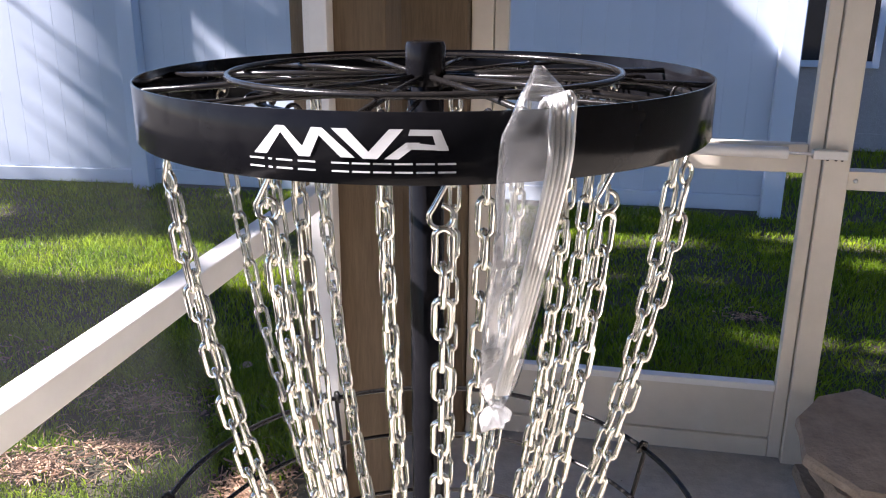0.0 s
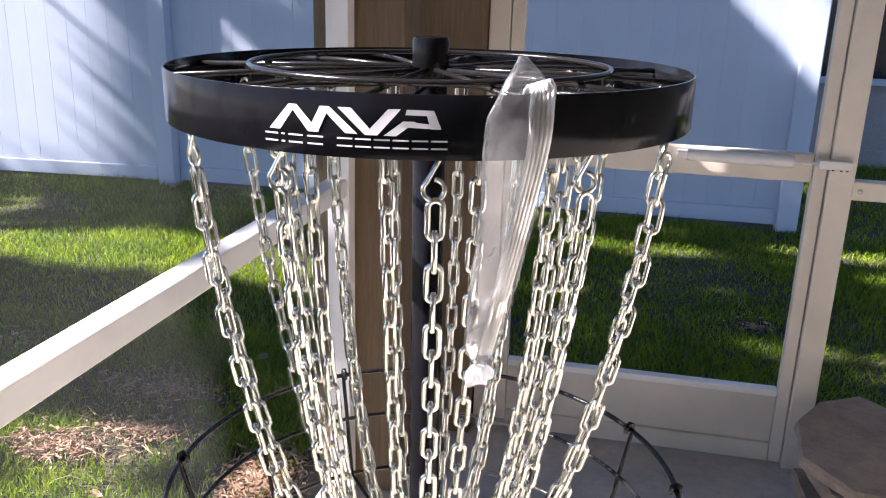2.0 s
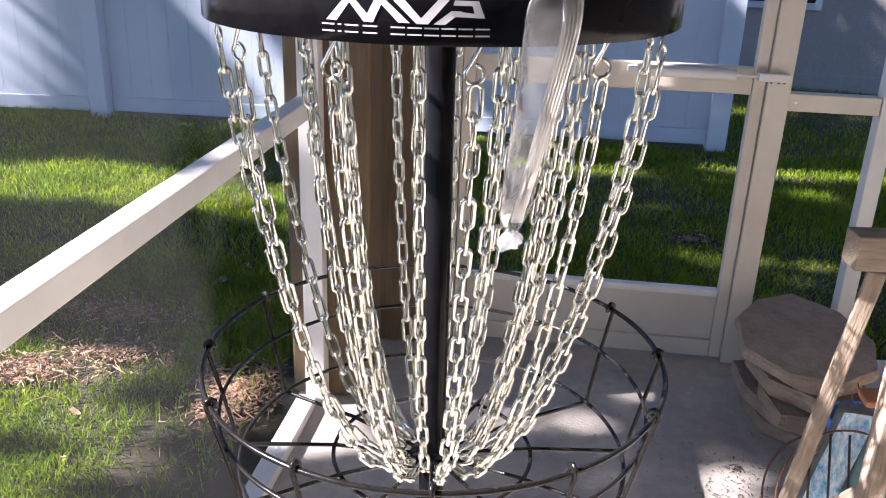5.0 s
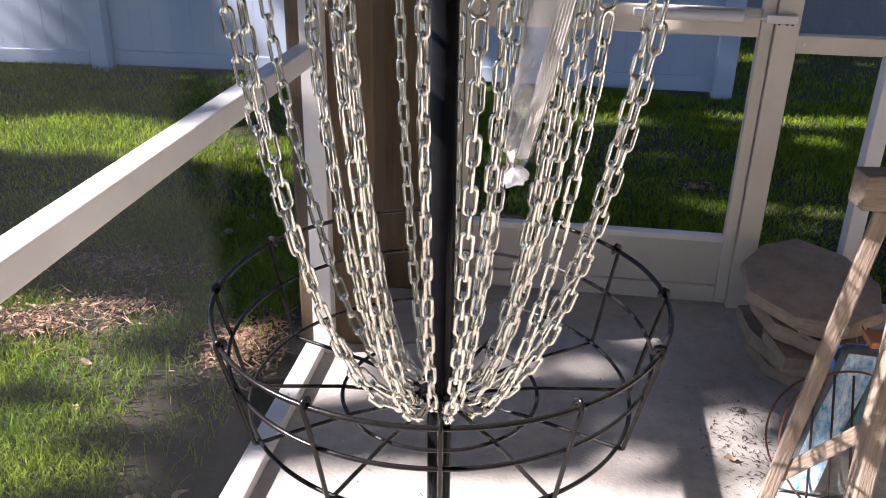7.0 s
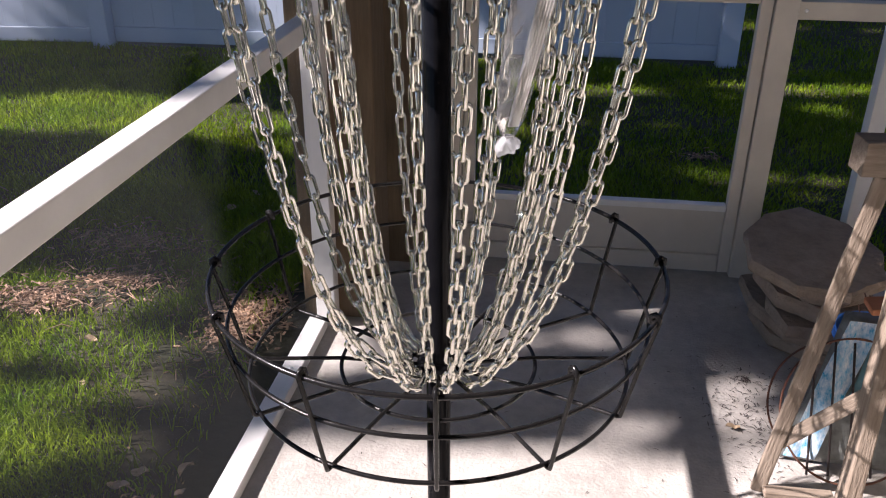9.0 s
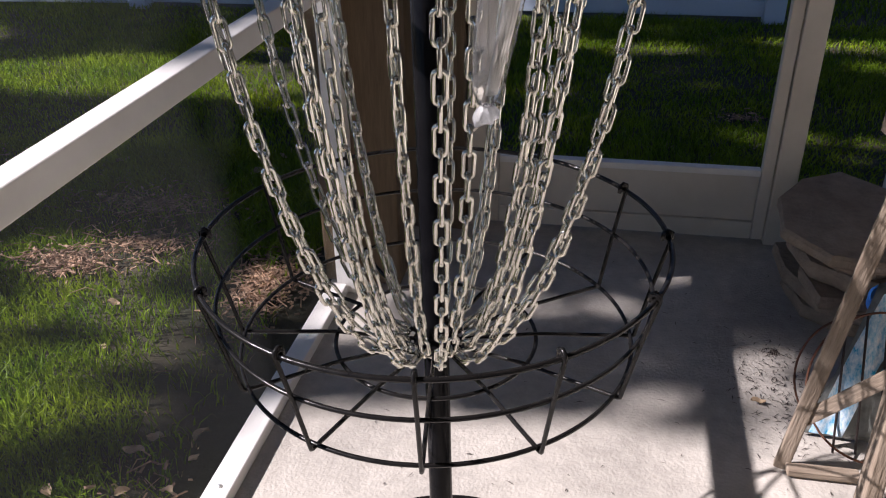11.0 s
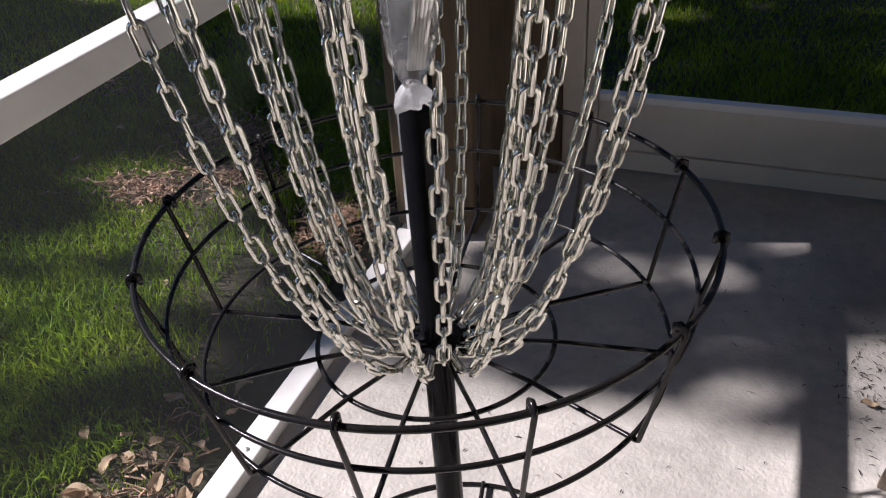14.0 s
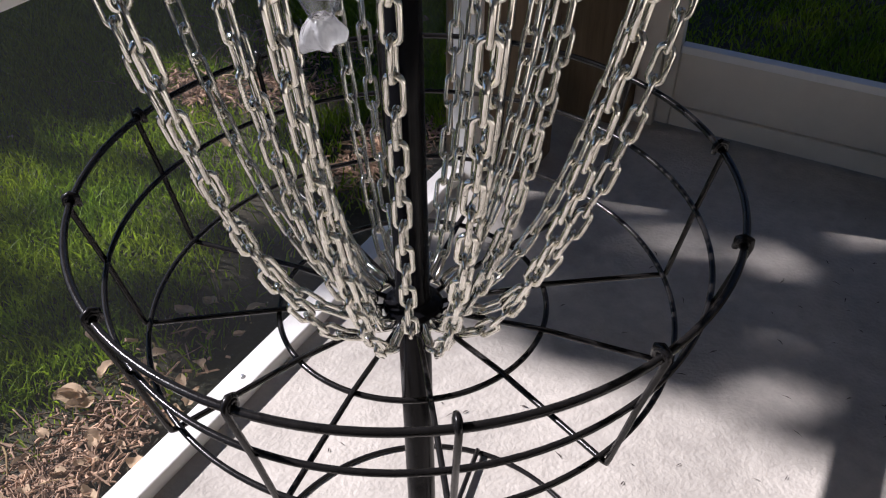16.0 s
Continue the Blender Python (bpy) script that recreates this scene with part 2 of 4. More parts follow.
def soup(name, verts, faces, material, label, category, kind="stuff"):
    me = bpy.data.meshes.new(name)
    me.from_pydata(verts, [], faces)
    me.materials.append(material)
    ob = new(name, me)
    return tagged(ob, label, category, kind=kind)


# ---- ground, slab, ceiling, closing walls ----
GZ = -0.05
bm = bmesh.new()
xs = [-400, -80, -30] + list(np.linspace(-12, 12, 97)) + [30, 80, 400]
ys = [-400, -80, -30] + list(np.linspace(-8, 14, 89)) + [30, 80, 400]
grid = [[bm.verts.new((x, y, GZ - 0.012 + 0.02 * noise.noise((x * 0.9, y * 0.9, 0)) * (1 if abs(x) < 12 and abs(y) < 14 else 0))) for y in ys] for x in xs]
for i in range(len(xs) - 1):
    for j in range(len(ys) - 1):
        bm.faces.new((grid[i][j], grid[i + 1][j], grid[i + 1][j + 1], grid[i][j + 1]))
tagged(part("ground", bm, M_SOIL, smooth=True), "dark lawn soil under the grass and bark mulch", "ground", kind="structure")
tagged(part("floor", boxed(-0.560, 3.3, -3.3, 1.70, -0.16, 0.0, bevel=0.006), M_CONCRETE), "pale grey concrete porch slab with fine pitted texture", "floor", kind="structure")
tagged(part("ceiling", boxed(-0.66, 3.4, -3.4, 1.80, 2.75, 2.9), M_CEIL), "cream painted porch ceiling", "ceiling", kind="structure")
tagged(part("wall_south", boxed(-0.66, 1.75, -3.42, -3.3, 0, 2.75), M_STUCCO), "unseen pale stucco house wall added to close the porch", "wall", kind="structure")
# out of view; added in pale cream to bounce sunlight into the porch
tagged(part("wall_east", boxed(1.75, 1.87, -3.42, 1.66, 0, 2.75), M_CREAM), "unseen pale stucco house wall added to close the porch", "wall", kind="structure")

# ---- left screen wall: sill, chair rail, channels, screens (turned slightly) ----
LW = Matrix.Translation((-0.545, 0, 0)) @ Matrix.Rotation(radians(-0.75), 4, "Z")
wall_w = tagged(new("wall_west"), "white aluminium screen wall with sill, chair rail and insect screen", "wall", kind="structure")
wall_w.matrix_world = LW
part("sill", boxed(-0.010, 0.046, -3.3, 1.06, 0.0, 0.034, bevel=0.003), M_ALU, wall_w)
part("chair_rail", boxed(0.020, 0.067, -3.3, 1.06, 0.896, 0.945, bevel=0.003), M_ALU, wall_w)
part("post", boxed(0.013, 0.072, 1.062, 1.112, 0.0, 2.748, bevel=0.003), M_ALU, wall_w)
part("post", boxed(0.013, 0.067, -2.35, -2.30, 0.036, 2.70, bevel=0.003), M_ALU, wall_w)
part("header", boxed(0.010, 0.067, -3.3, 1.06, 2.70, 2.748, bevel=0.003), M_ALU, wall_w)
for z0, z1 in ((0.036, 0.894), (0.947, 2.698)):
    bm = bmesh.new()
    bm.faces.new([bm.verts.new(v) for v in ((0.03, -2.298, z0), (0.03, 1.06, z0), (0.03, 1.06, z1), (0.03, -2.298, z1))])
    part("insect_screen", bm, M_SCREEN, wall_w, "fine grey insect screen mesh")
for y in (-0.95, -0.35, 0.20, 0.78):
    bm = bmesh.new()
    lathe(bm, [(0.006, 0.0), (0.006, 0.002), (0.003, 0.0035)], 12)
    part("screw", bm, M_STEEL, wall_w, "small steel screw head", smooth=True, loc=(0.018, y, 0.0342))

# ---- timber corner posts ----
def timber(name, x0, x1, y0, y1, label):
    bm = boxed(x0, x1, y0, y1, 0.0, 2.745, bevel=0.008)
    return tagged(part(name, bm, M_POST), label, "post", kind="structure")


timber("corner_post", -0.575, -0.335, 1.125, 1.30, "brown stained square timber porch post")
timber("inner_post", -0.46, -0.20, 1.52, 1.66, "brown stained timber post beside the door jamb")

# ---- door wall ----
DY = 1.60
wall_n = tagged(new("wall_north"), "ivory aluminium screen wall with posts, mid rail and insect screen", "wall", kind="structure")
part("jamb", boxed(-0.197, -0.135, DY - 0.03, DY + 0.05, 0, 2.745, bevel=0.003), M_DOOR, wall_n)
part("jamb", boxed(0.792, 0.862, DY - 0.03, DY + 0.05, 0, 2.745, bevel=0.003), M_DOOR, wall_n)
part("mid_rail", boxed(0.863, 1.133, DY - 0.015, DY + 0.035, 0.871, 0.925, bevel=0.003), M_DOOR, wall_n)
part("post", boxed(1.135, 1.185, DY - 0.02, DY + 0.04, 0.0, 2.745, bevel=0.003), M_ALU, wall_n)
part("base_rail", boxed(0.863, 1.133, DY - 0.015, DY + 0.035, 0.0, 0.05, bevel=0.003), M_DOOR, wall_n)
part("header", boxed(-0.133, 0.79, DY - 0.03, DY + 0.05, 2.10, 2.745, bevel=0.003), M_DOOR, wall_n)
for z0, z1 in ((0.052, 0.869), (0.927, 2.74)):
    bm = bmesh.new()
    bm.faces.new([bm.verts.new(v) for v in ((0.864, DY + 0.02, z0), (1.133, DY + 0.02, z0), (1.133, DY + 0.02, z1), (0.864, DY + 0.02, z1))])
    part("insect_screen", bm, M_SCREEN, wall_n)
bm = bmesh.new()
lathe(bm, [(0.006, 0.0), (0.006, 0.002), (0.003, 0.003)], 12)
bmesh.ops.transform(bm, matrix=pose(0.885, DY - 0.0152, 0.898, 90, 0, 0), verts=bm.verts[:])
part("screw", bm, M_STEEL, wall_n, smooth=True)

door = tagged(new("door_1"), "closed ivory screen door with low kick panel and tubular closer", "door", kind="structure")
door.location = (0, DY, 0)
part("stile", boxed(-0.132, -0.092, -0.018, 0.018, 0.012, 2.09, bevel=0.003), M_DOOR, door)
part("stile", boxed(0.752, 0.789, -0.018, 0.018, 0.012, 2.09, bevel=0.003), M_DOOR, door)
part("kick_panel", boxed(-0.090, 0.75, -0.006, 0.006, 0.075, 0.234), M_DOOR, door)
part("bottom_rail", boxed(-0.090, 0.75, -0.017, 0.017, 0.012, 0.073, bevel=0.003), M_DOOR, door)
part("kick_rail", boxed(-0.090, 0.75, -0.017, 0.017, 0.236, 0.258, bevel=0.002), M_ALU, door)
part("lock_rail", boxed(-0.090, 0.75, -0.017, 0.017, 0.914, 0.996, bevel=0.003), M_DOOR, door)
part("top_rail", boxed(-0.090, 0.75, -0.017, 0.017, 2.02, 2.09, bevel=0.003), M_DOOR, door)
for z0, z1 in ((0.260, 0.912), (0.998, 2.018)):
    bm = bmesh.new()
    bm.faces.new([bm.verts.new(v) for v in ((-0.090, 0.01, z0), (0.75, 0.01, z0), (0.75, 0.01, z1), (-0.090, 0.01, z1))])
    part("insect_screen", bm, M_SCREEN, door)
closer = part("door_closer", rod([(0.40, -0.05, 0.978), (0.69, -0.05, 0.976)], 0.0165, 20), M_ALU, door, "white tubular door closer", smooth="edges")
part("piston_rod", rod([(0.69, -0.05, 0.976), (0.775, -0.05, 0.975)], 0.004, 10), M_STEEL, closer, "thin steel piston rod")
part("bracket", boxed(0.755, 0.845, -0.062, -0.031, 0.963, 0.987, bevel=0.002), M_ALU, door, "white steel bracket with screw holes")
part("bracket", boxed(0.372, 0.40, -0.062, -0.018, 0.968, 0.988, bevel=0.002), M_ALU, door, "white steel bracket with screw holes")
for x, z in ((0.80, 0.958), (0.822, 0.958), (0.838, 0.958)):
    bm = bmesh.new()
    lathe(bm, [(0.004, 0.0), (0.004, 0.002), (0.002, 0.003)], 10)
    bmesh.ops.transform(bm, matrix=pose(x, -0.0305, z, 90, 0, 0), verts=bm.verts[:])
    part("screw", bm, M_DARKWIRE, door, smooth=True)

# ---- basket ----
basket = thing("disc_golf_basket", (0, 0, 0), "black portable disc golf basket with two rows of zinc chains", "sports target")
A0 = 7.5
basket.location = (0.007, 0.003, 0.0)
basket.rotation_euler = (radians(-0.15), radians(-0.5), 0)       # leans a little
part("pole", lathe(bmesh.new(), [(0.0195, 0.012), (0.0195, 1.3617), (0.0175, 1.3647)], 32), M_BLACK, basket, smooth="edges")
cap = part("pole_cap", lathe(bmesh.new(), [(0.0205, 1.3207), (0.0212, 1.3217), (0.0212, 1.3617), (0.0195, 1.3657), (0.017, 1.3662)], 36), M_BLACK, basket, "matt black pole cap", smooth="edges")
band = part("band", lathe(bmesh.new(), [(0.2955, 1.2807), (0.2955, 1.3342), (0.2950, 1.3350), (0.2938, 1.3350), (0.2933, 1.3342), (0.2933, 1.2807), (0.2938, 1.2799), (0.2950, 1.2799)], 128, closed=True), M_BLACK, basket, "glossy black sheet steel band", smooth="edges")


def on_band(pts, r=0.2958):
    """A flat printed patch bent on to the band: corners as (degrees, height), cut into strips."""
    bm = bmesh.new()
    n = 8
    a, b, c, d = pts
    for i in range(n):
        f, g = i / n, (i + 1) / n
        row = []
        for s, t, u in ((a, b, f), (a, b, g), (d, c, g), (d, c, f)):
            row.append(bm.verts.new(polar(s[0] + (t[0] - s[0]) * u, r, s[1] + (t[1] - s[1]) * u)))
        bm.faces.new(row)
    bmesh.ops.remove_doubles(bm, verts=bm.verts[:], dist=1e-6)
    return bm


# printed mark: slanted strokes above a row of short bars
LB, LT = 1.3003, 1.3226
strokes = [((-14.8, LB), (-10.8, LT), (-9.3, LT), (-12.6, LB)), ((-10.8, LT), (-7.3, LB + 0.0005), (-5.2, LB + 0.0005), (-9.3, LT)),
           ((-7.3, LB), (-5.0, LT), (-3.3, LT), (-5.4, LB)), ((-5.0, LT), (-0.6, LB + 0.0005), (1.5, LB + 0.0005), (-3.3, LT)),
           ((-1.9, LT), (2.6, LB + 0.0005), (4.4, LB + 0.0005), (0.4, LT)), ((2.6, LB), (6.6, LT), (8.6, LT), (4.8, LB)),
           ((5.8, LB), (9.0, LB + 0.0125), (11.0, LB + 0.0125), (7.9, LB)), ((9.0, LB + 0.0075), (9.4, LB + 0.0125), (15.0, LB + 0.0095), (14.7, LB + 0.0065)),
           ((9.3, LT - 0.0045), (9.6, LT), (13.9, LT - 0.0005), (13.5, LT - 0.005)), ((12.6, LT - 0.002), (13.9, LT - 0.0005), (15.1, LB + 0.0065), (13.4, LB + 0.0065))]
for k, st in enumerate(strokes):
    part("printed_stroke", on_band(st, 0.2958 + 0.00022 * k), M_WHITEINK, band, "white printed stroke")
letters = [(-15.7, 2.6), (-12.4, 0.7), (-11.0, 2.7), (-7.4, 2.8)] + [(-2.1 + 3.12 * k, 2.65) for k in range(6)]
for d, w in letters:
    for z0, z1 in ((1.2893, 1.2907), (1.2957, 1.2971)):
        part("printed_bar", on_band(((d, z0), (d, z1), (d + w, z1), (d + w, z0))), M_WHITEINK, band, "small white printed bar")
for k, (d0, d1) in enumerate(((84, 87), (88, 91), (92, 96))):
    part("printed_bar", on_band(((d0, 1.301), (d0, 1.322), (d1, 1.322), (d1, 1.301))), M_WHITEINK, band, "white printed mark")

# top frame: spokes, rings, loops
part("top_ring", rod(circle(0.205, 1.3352, 96), 0.0034, 8, True), M_ROD, basket, smooth=True)
part("hanger_ring", rod(circle(0.281, 1.3117, 96), 0.0028, 8, True), M_ROD, basket, smooth=True)
part("hanger_ring", rod(circle(0.181, 1.3117, 96), 0.0028, 8, True), M_ROD, basket, smooth=True)
bm = rod([(0, -0.019, 1.3302), (0, -0.150, 1.3302), (0, -0.2935, 1.3257)], 0.0031, 8)
sp = part("top_spoke", bm, M_ROD, basket, smooth=True)
for k in range(1, 12):
    o = new("top_spoke", sp.data)
    o.parent = basket
    o.rotation_euler = (0, 0, radians(30 * k))
sp.rotation_euler = (0, 0, 0)
bm = rod([(0, -0.019, 1.3137), (0, -0.181, 1.3162), (0, -0.281, 1.3162), (0, -0.292, 1.3137)], 0.0028, 8)
sp = part("lower_spoke", bm, M_ROD, basket, smooth=True)
for k in range(6):
    o = sp if k == 0 else new("lower_spoke", sp.data)
    o.parent = basket
    o.rotation_euler = (0, 0, radians(60 * k + 7))

# chain link: one long welded link, shared by all
LW_, LL, WR = 0.0192, 0.0430, 0.00288
PITCH = LL - 4 * WR
bm = bmesh.new()
rr, hh = LW_ / 2 - WR, LL / 2 - LW_ / 2
pts = [(rr * math.cos(t), 0, hh + rr * math.sin(t)) for t in np.linspace(0, math.pi, 9)] + [(rr * math.cos(t), 0, -hh + rr * math.sin(t)) for t in np.linspace(math.pi, 2 * math.pi, 9)]
tube(bm, pts, WR, 8, True)
link_mesh = bpy.data.meshes.new("link")
bm.to_mesh(link_mesh)
bm.free()
link_mesh.materials.append(M_ZINC)
link_mesh.shade_smooth()
# S-hook: upper and lower eye in one bent wire
sp_pts = [(0.0085 * math.cos(t), 0, 0.021 + 0.0085 * math.sin(t)) for t in np.linspace(2.8, -0.75, 12)] + \
         [(-0.0095 * math.cos(t), 0, -0.021 - 0.0095 * math.sin(t)) for t in np.linspace(-0.75, 4.7, 18)]
bm = rod(sp_pts, 0.0023, 8)
hook_mesh = bpy.data.meshes.new("s_hook")
bm.to_mesh(hook_mesh)
bm.free()
hook_mesh.materials.append(M_ZINC)
hook_mesh.shade_smooth()
bm = rod([(0.011 * math.cos(t), 0, 0.013 * math.sin(t)) for t in np.linspace(0, 2 * math.pi, 20)[:-1]], 0.0021, 8, True)
loop_mesh = bpy.data.meshes.new("hanger_loop")
bm.to_mesh(loop_mesh)
bm.free()
loop_mesh.materials.append(M_ROD)
loop_mesh.shade_smooth()

OUTER = [(0.279, 1.239), (0.270, 1.165), (0.256, 1.080), (0.239, 0.995), (0.222, 0.920), (0.203, 0.850), (0.181, 0.782), (0.154, 0.718), (0.120, 0.661), (0.082, 0.626), (0.049, 0.624)]
INNER = [(0.181, 1.300), (0.176, 1.200), (0.166, 1.080), (0.152, 0.960), (0.134, 0.850), (0.113, 0.755), (0.090, 0.684), (0.068, 0.636), (0.046, 0.624)]


def add(name, mesh, parent, m):
    o = new(name, mesh)
    o.parent = parent
    o.matrix_basis = m
    return o


def chain(deg, prof, hook, seed):
    rnd = random.Random(seed)
    root = new("chain")
    root.parent = basket
    root["label"] = "zinc plated long link chain with steel hook" if hook else "zinc plated long link chain"
    wob = rnd.uniform(-0.004, 0.004)
    keys = [polar(deg + wob * 60 * math.sin(3 * i / len(prof)), r + wob * math.sin(math.pi * i / (len(prof) - 1)), z) for i, (r, z) in enumerate(prof)]
    _, length = spline(keys, 3)
    n = int(round(length / PITCH))
    pts, _ = spline(keys, n + 1)
    tw = radians(deg) + rnd.uniform(-0.5, 0.5)
    for i in range(n):
        mid, d = (pts[i] + pts[i + 1]) / 2, (pts[i] - pts[i + 1]).normalized()
        side = Vector((math.cos(tw), math.sin(tw), 0))
        side = (side - d * side.dot(d)).normalized()
        turn = (math.pi / 2 if i % 2 else 0) + rnd.uniform(-0.13, 0.13)
        x = side * math.cos(turn) + d.cross(side) * math.sin(turn)
        y = d.cross(x)
        rot = Matrix((x, y, d)).transposed().to_4x4()
        add("link", link_mesh, root, Matrix.Translation(mid) @ rot)
    top = polar(deg, prof[0][0], prof[0][1])
    if hook:
        add("s_hook", hook_mesh, root, Matrix.Translation(top + Vector((0, 0, 0.033))) @ Matrix.Rotation(radians(deg + rnd.uniform(-25, 25)), 4, "Z") @ Matrix.Rotation(radians(rnd.uniform(-6, 6)), 4, "Y"))
    add("hanger_loop", loop_mesh, root, Matrix.Translation(polar(deg, prof[0][0], 1.3055)) @ Matrix.Rotation(radians(deg + 90), 4, "Z"))


for k in range(12):
    chain(14.5 + 30 * k, OUTER, True, 100 + k)
for k in range(12):
    chain(-0.5 + 30 * k, INNER, False, 200 + k)

# tray: rings, bent uprights with curled ends, hub collar
part("rim", rod(circle(0.333, 0.796, 128), 0.0038, 8, True), M_ROD, basket, smooth=True)
part("middle_ring", rod(circle(0.3145, 0.724, 128), 0.0032, 8, True), M_ROD, basket, smooth=True)
part("bottom_ring", rod(circle(0.2915, 0.6335, 128), 0.0032, 8, True), M_ROD, basket, smooth=True)
part("inner_ring", rod(circle(0.152, 0.6245, 96), 0.0032, 8, True), M_ROD, basket, smooth=True)
up_pts = [(0, -0.3245, 0.792), (0, -0.3255, 0.803), (0, -0.331, 0.8065), (0, -0.3375, 0.803), (0, -0.3378, 0.796), (0, -0.3195, 0.724), (0, -0.2995, 0.634), (0, -0.2985, 0.6295), (0, -0.2945, 0.628), (0, -0.151, 0.6295), (0, -0.033, 0.6185)]
up = part("upright", rod(up_pts, 0.0032, 8), M_ROD, basket, smooth=True)
bm = bmesh.new()
tube(bm, circle(0.0042, 0, 12), 0.0030, 8, True)
bmesh.ops.transform(bm, matrix=pose(0, -0.331, 0.799, 0, 90, 0), verts=bm.verts[:])
bmesh.ops.scale(bm, vec=(1.3, 1, 1), verts=bm.verts[:])
curl = part("curl", bm, M_ROD, up, smooth=True)
BENT = {1: -0.5, 4: -1.3, 8: -1.7, 10: -0.8, 11: 1.4}           # uprights set askew, in degrees
up.rotation_euler = (0, 0, radians(A0))
for k in range(1, 12):
    o = new("upright", up.data)
    o.parent = basket
    o.rotation_euler = (0, 0, radians(A0 + 30 * k + BENT.get(k, 0.0)))
    c = new("curl", curl.data)
    c.parent = o
part("hub_collar", lathe(bmesh.new(), [(0.0205, 0.600), (0.024, 0.601), (0.025, 0.606), (0.033, 0.609), (0.035, 0.613), (0.035, 0.620), (0.032, 0.624), (0.024, 0.626), (0.0205, 0.630)], 40), M_BLACK, basket, "black hub collar", smooth="edges")
part("chain_ring", rod(circle(0.0460, 0.617, 48), 0.0024, 8, True), M_ZINC, basket, "steel ring gathering the chains", smooth=True)
part("base_ring", rod(circle(0.283, 0.005, 96), 0.0045, 10, True), M_ROD, basket, smooth=True)
for k in range(3):
    part("base_leg", rod([polar(70 + 120 * k, 0.018, 0.013), polar(70 + 120 * k, 0.15, 0.0125), polar(70 + 120 * k, 0.283, 0.0125)], 0.0045, 8), M_ROD, basket, smooth=True)
part("base_foot", lathe(bmesh.new(), [(0.034, 0.0), (0.034, 0.006), (0.024, 0.012), (0.0205, 0.03)], 32), M_BLACK, basket, smooth="edges")

# ---- plastic bag of steel hooks hung over the band ----
bag = thing("parts_bag", (0.107, -0.241, 1.06), "clear plastic bag of bent steel rods hung over the black band", "plastic bag")
BO = Vector(bag.location)
keys = [(0.135, -0.258, 1.369), (0.140, -0.266, 1.348), (0.1385, -0.2775, 1.322), (0.134, -0.2785, 1.282), (0.131, -0.272, 1.235), (0.120, -0.265, 1.165), (0.112, -0.257, 1.110), (0.110, -0.255, 1.087)]
axis, _ = spline(keys, 41)
tang = Vector((math.cos(radians(27)), math.sin(radians(27)), 0))
outw = Vector((math.sin(radians(27)), -math.cos(radians(27)), 0))
halfw = [0.003, 0.019, 0.029, 0.0275, 0.025, 0.0215, 0.017, 0.006]
bm = bmesh.new()
rings = []
for i, p in enumerate(axis):
    a = max(k for k in range(7) if k == 0 or p.z <= keys[k][2])
    f = min(1.0, max(0.0, (keys[a][2] - p.z) / (keys[a][2] - keys[a + 1][2])))
    w = halfw[a] + (halfw[a + 1] - halfw[a]) * f
    ring = []
    for k in range(28):
        t = 2 * math.pi * k / 28
        cr = 0.0022 * noise.noise((p.z * 55, k * 0.9, 3)) + 0.0012 * noise.noise((p.z * 150, k * 2.1, 7))
        th = 0.0055 + 0.002 * math.sin(p.z * 70)
        ring.append(bm.verts.new(p - BO + tang * ((w + cr) * math.cos(t)) + outw * ((min(w, th) + cr) * math.sin(t))))
    rings.append(ring)
for A, B in zip(rings, rings[1:]):
    for k in range(28):
        bm.faces.new((A[k], A[(k + 1) % 28], B[(k + 1) % 28], B[k]))
part("bag_film", bm, M_FILM, bag, "crinkled clear plastic film", smooth=True)
bm = bmesh.new()
rings = []
for i in range(11):
    f = i / 10
    w = 0.005 + 0.0070 * f ** 0.7 + 0.003 * math.sin(3.1 * f)
    d = 0.0065 + 0.003 * math.sin(3.1 * f)
    ring = []
    for k in range(32):
        t = 2 * math.pi * k / 32
        fold = 1 + 0.16 * f * math.sin(5 * t + 1.0) + 0.10 * math.sin(8 * t + 4 * f)
        ring.append(bm.verts.new(Vector((0.110, -0.255, 1.089 - 0.018 * f)) - BO + tang * (w * math.cos(t) * fold) + outw * (d * math.sin(t) * fold) + Vector((0, 0, f * (0.0028 * math.cos(t) + 0.001 * math.sin(4 * t))))))
    rings.append(ring)
for A, B in zip(rings, rings[1:]):
    for k in range(32):
        bm.faces.new((A[k], A[(k + 1) % 32], B[(k + 1) % 32], B[k]))
bm.faces.new(rings[-1])
part("knot", bm, M_KNOT, bag, "gathered white tail of knotted plastic", smooth=True)
for k in range(5):
    s = tang * (0.0042 * (k - 2) + 0.013)
    s2 = tang * (0.0020 * (k - 2) + 0.003)
    top = polar(28, 0.2955, 1.3445 + 0.0012 * k)
    pts = [polar(28, 0.280, 1.319) + s, polar(28, 0.281, 1.333) + s, polar(28, 0.287, 1.3425 + 0.001 * k) + s, top + s, polar(28, 0.303, 1.3415 + 0.001 * k) + s, polar(27.5, 0.3085, 1.332) + s,
           Vector((0.142, -0.2765, 1.29)) + s * 0.9, Vector((0.126, -0.268, 1.19)) + (s + s2) / 2, Vector((0.112, -0.2570, 1.100)) + s2]
    cv, _ = spline([p - BO for p in pts], 40)
    part("hook_rod", rod(cv, 0.0024, 8), M_STEEL, bag, "bright steel rod bent to a hook", smooth=True)

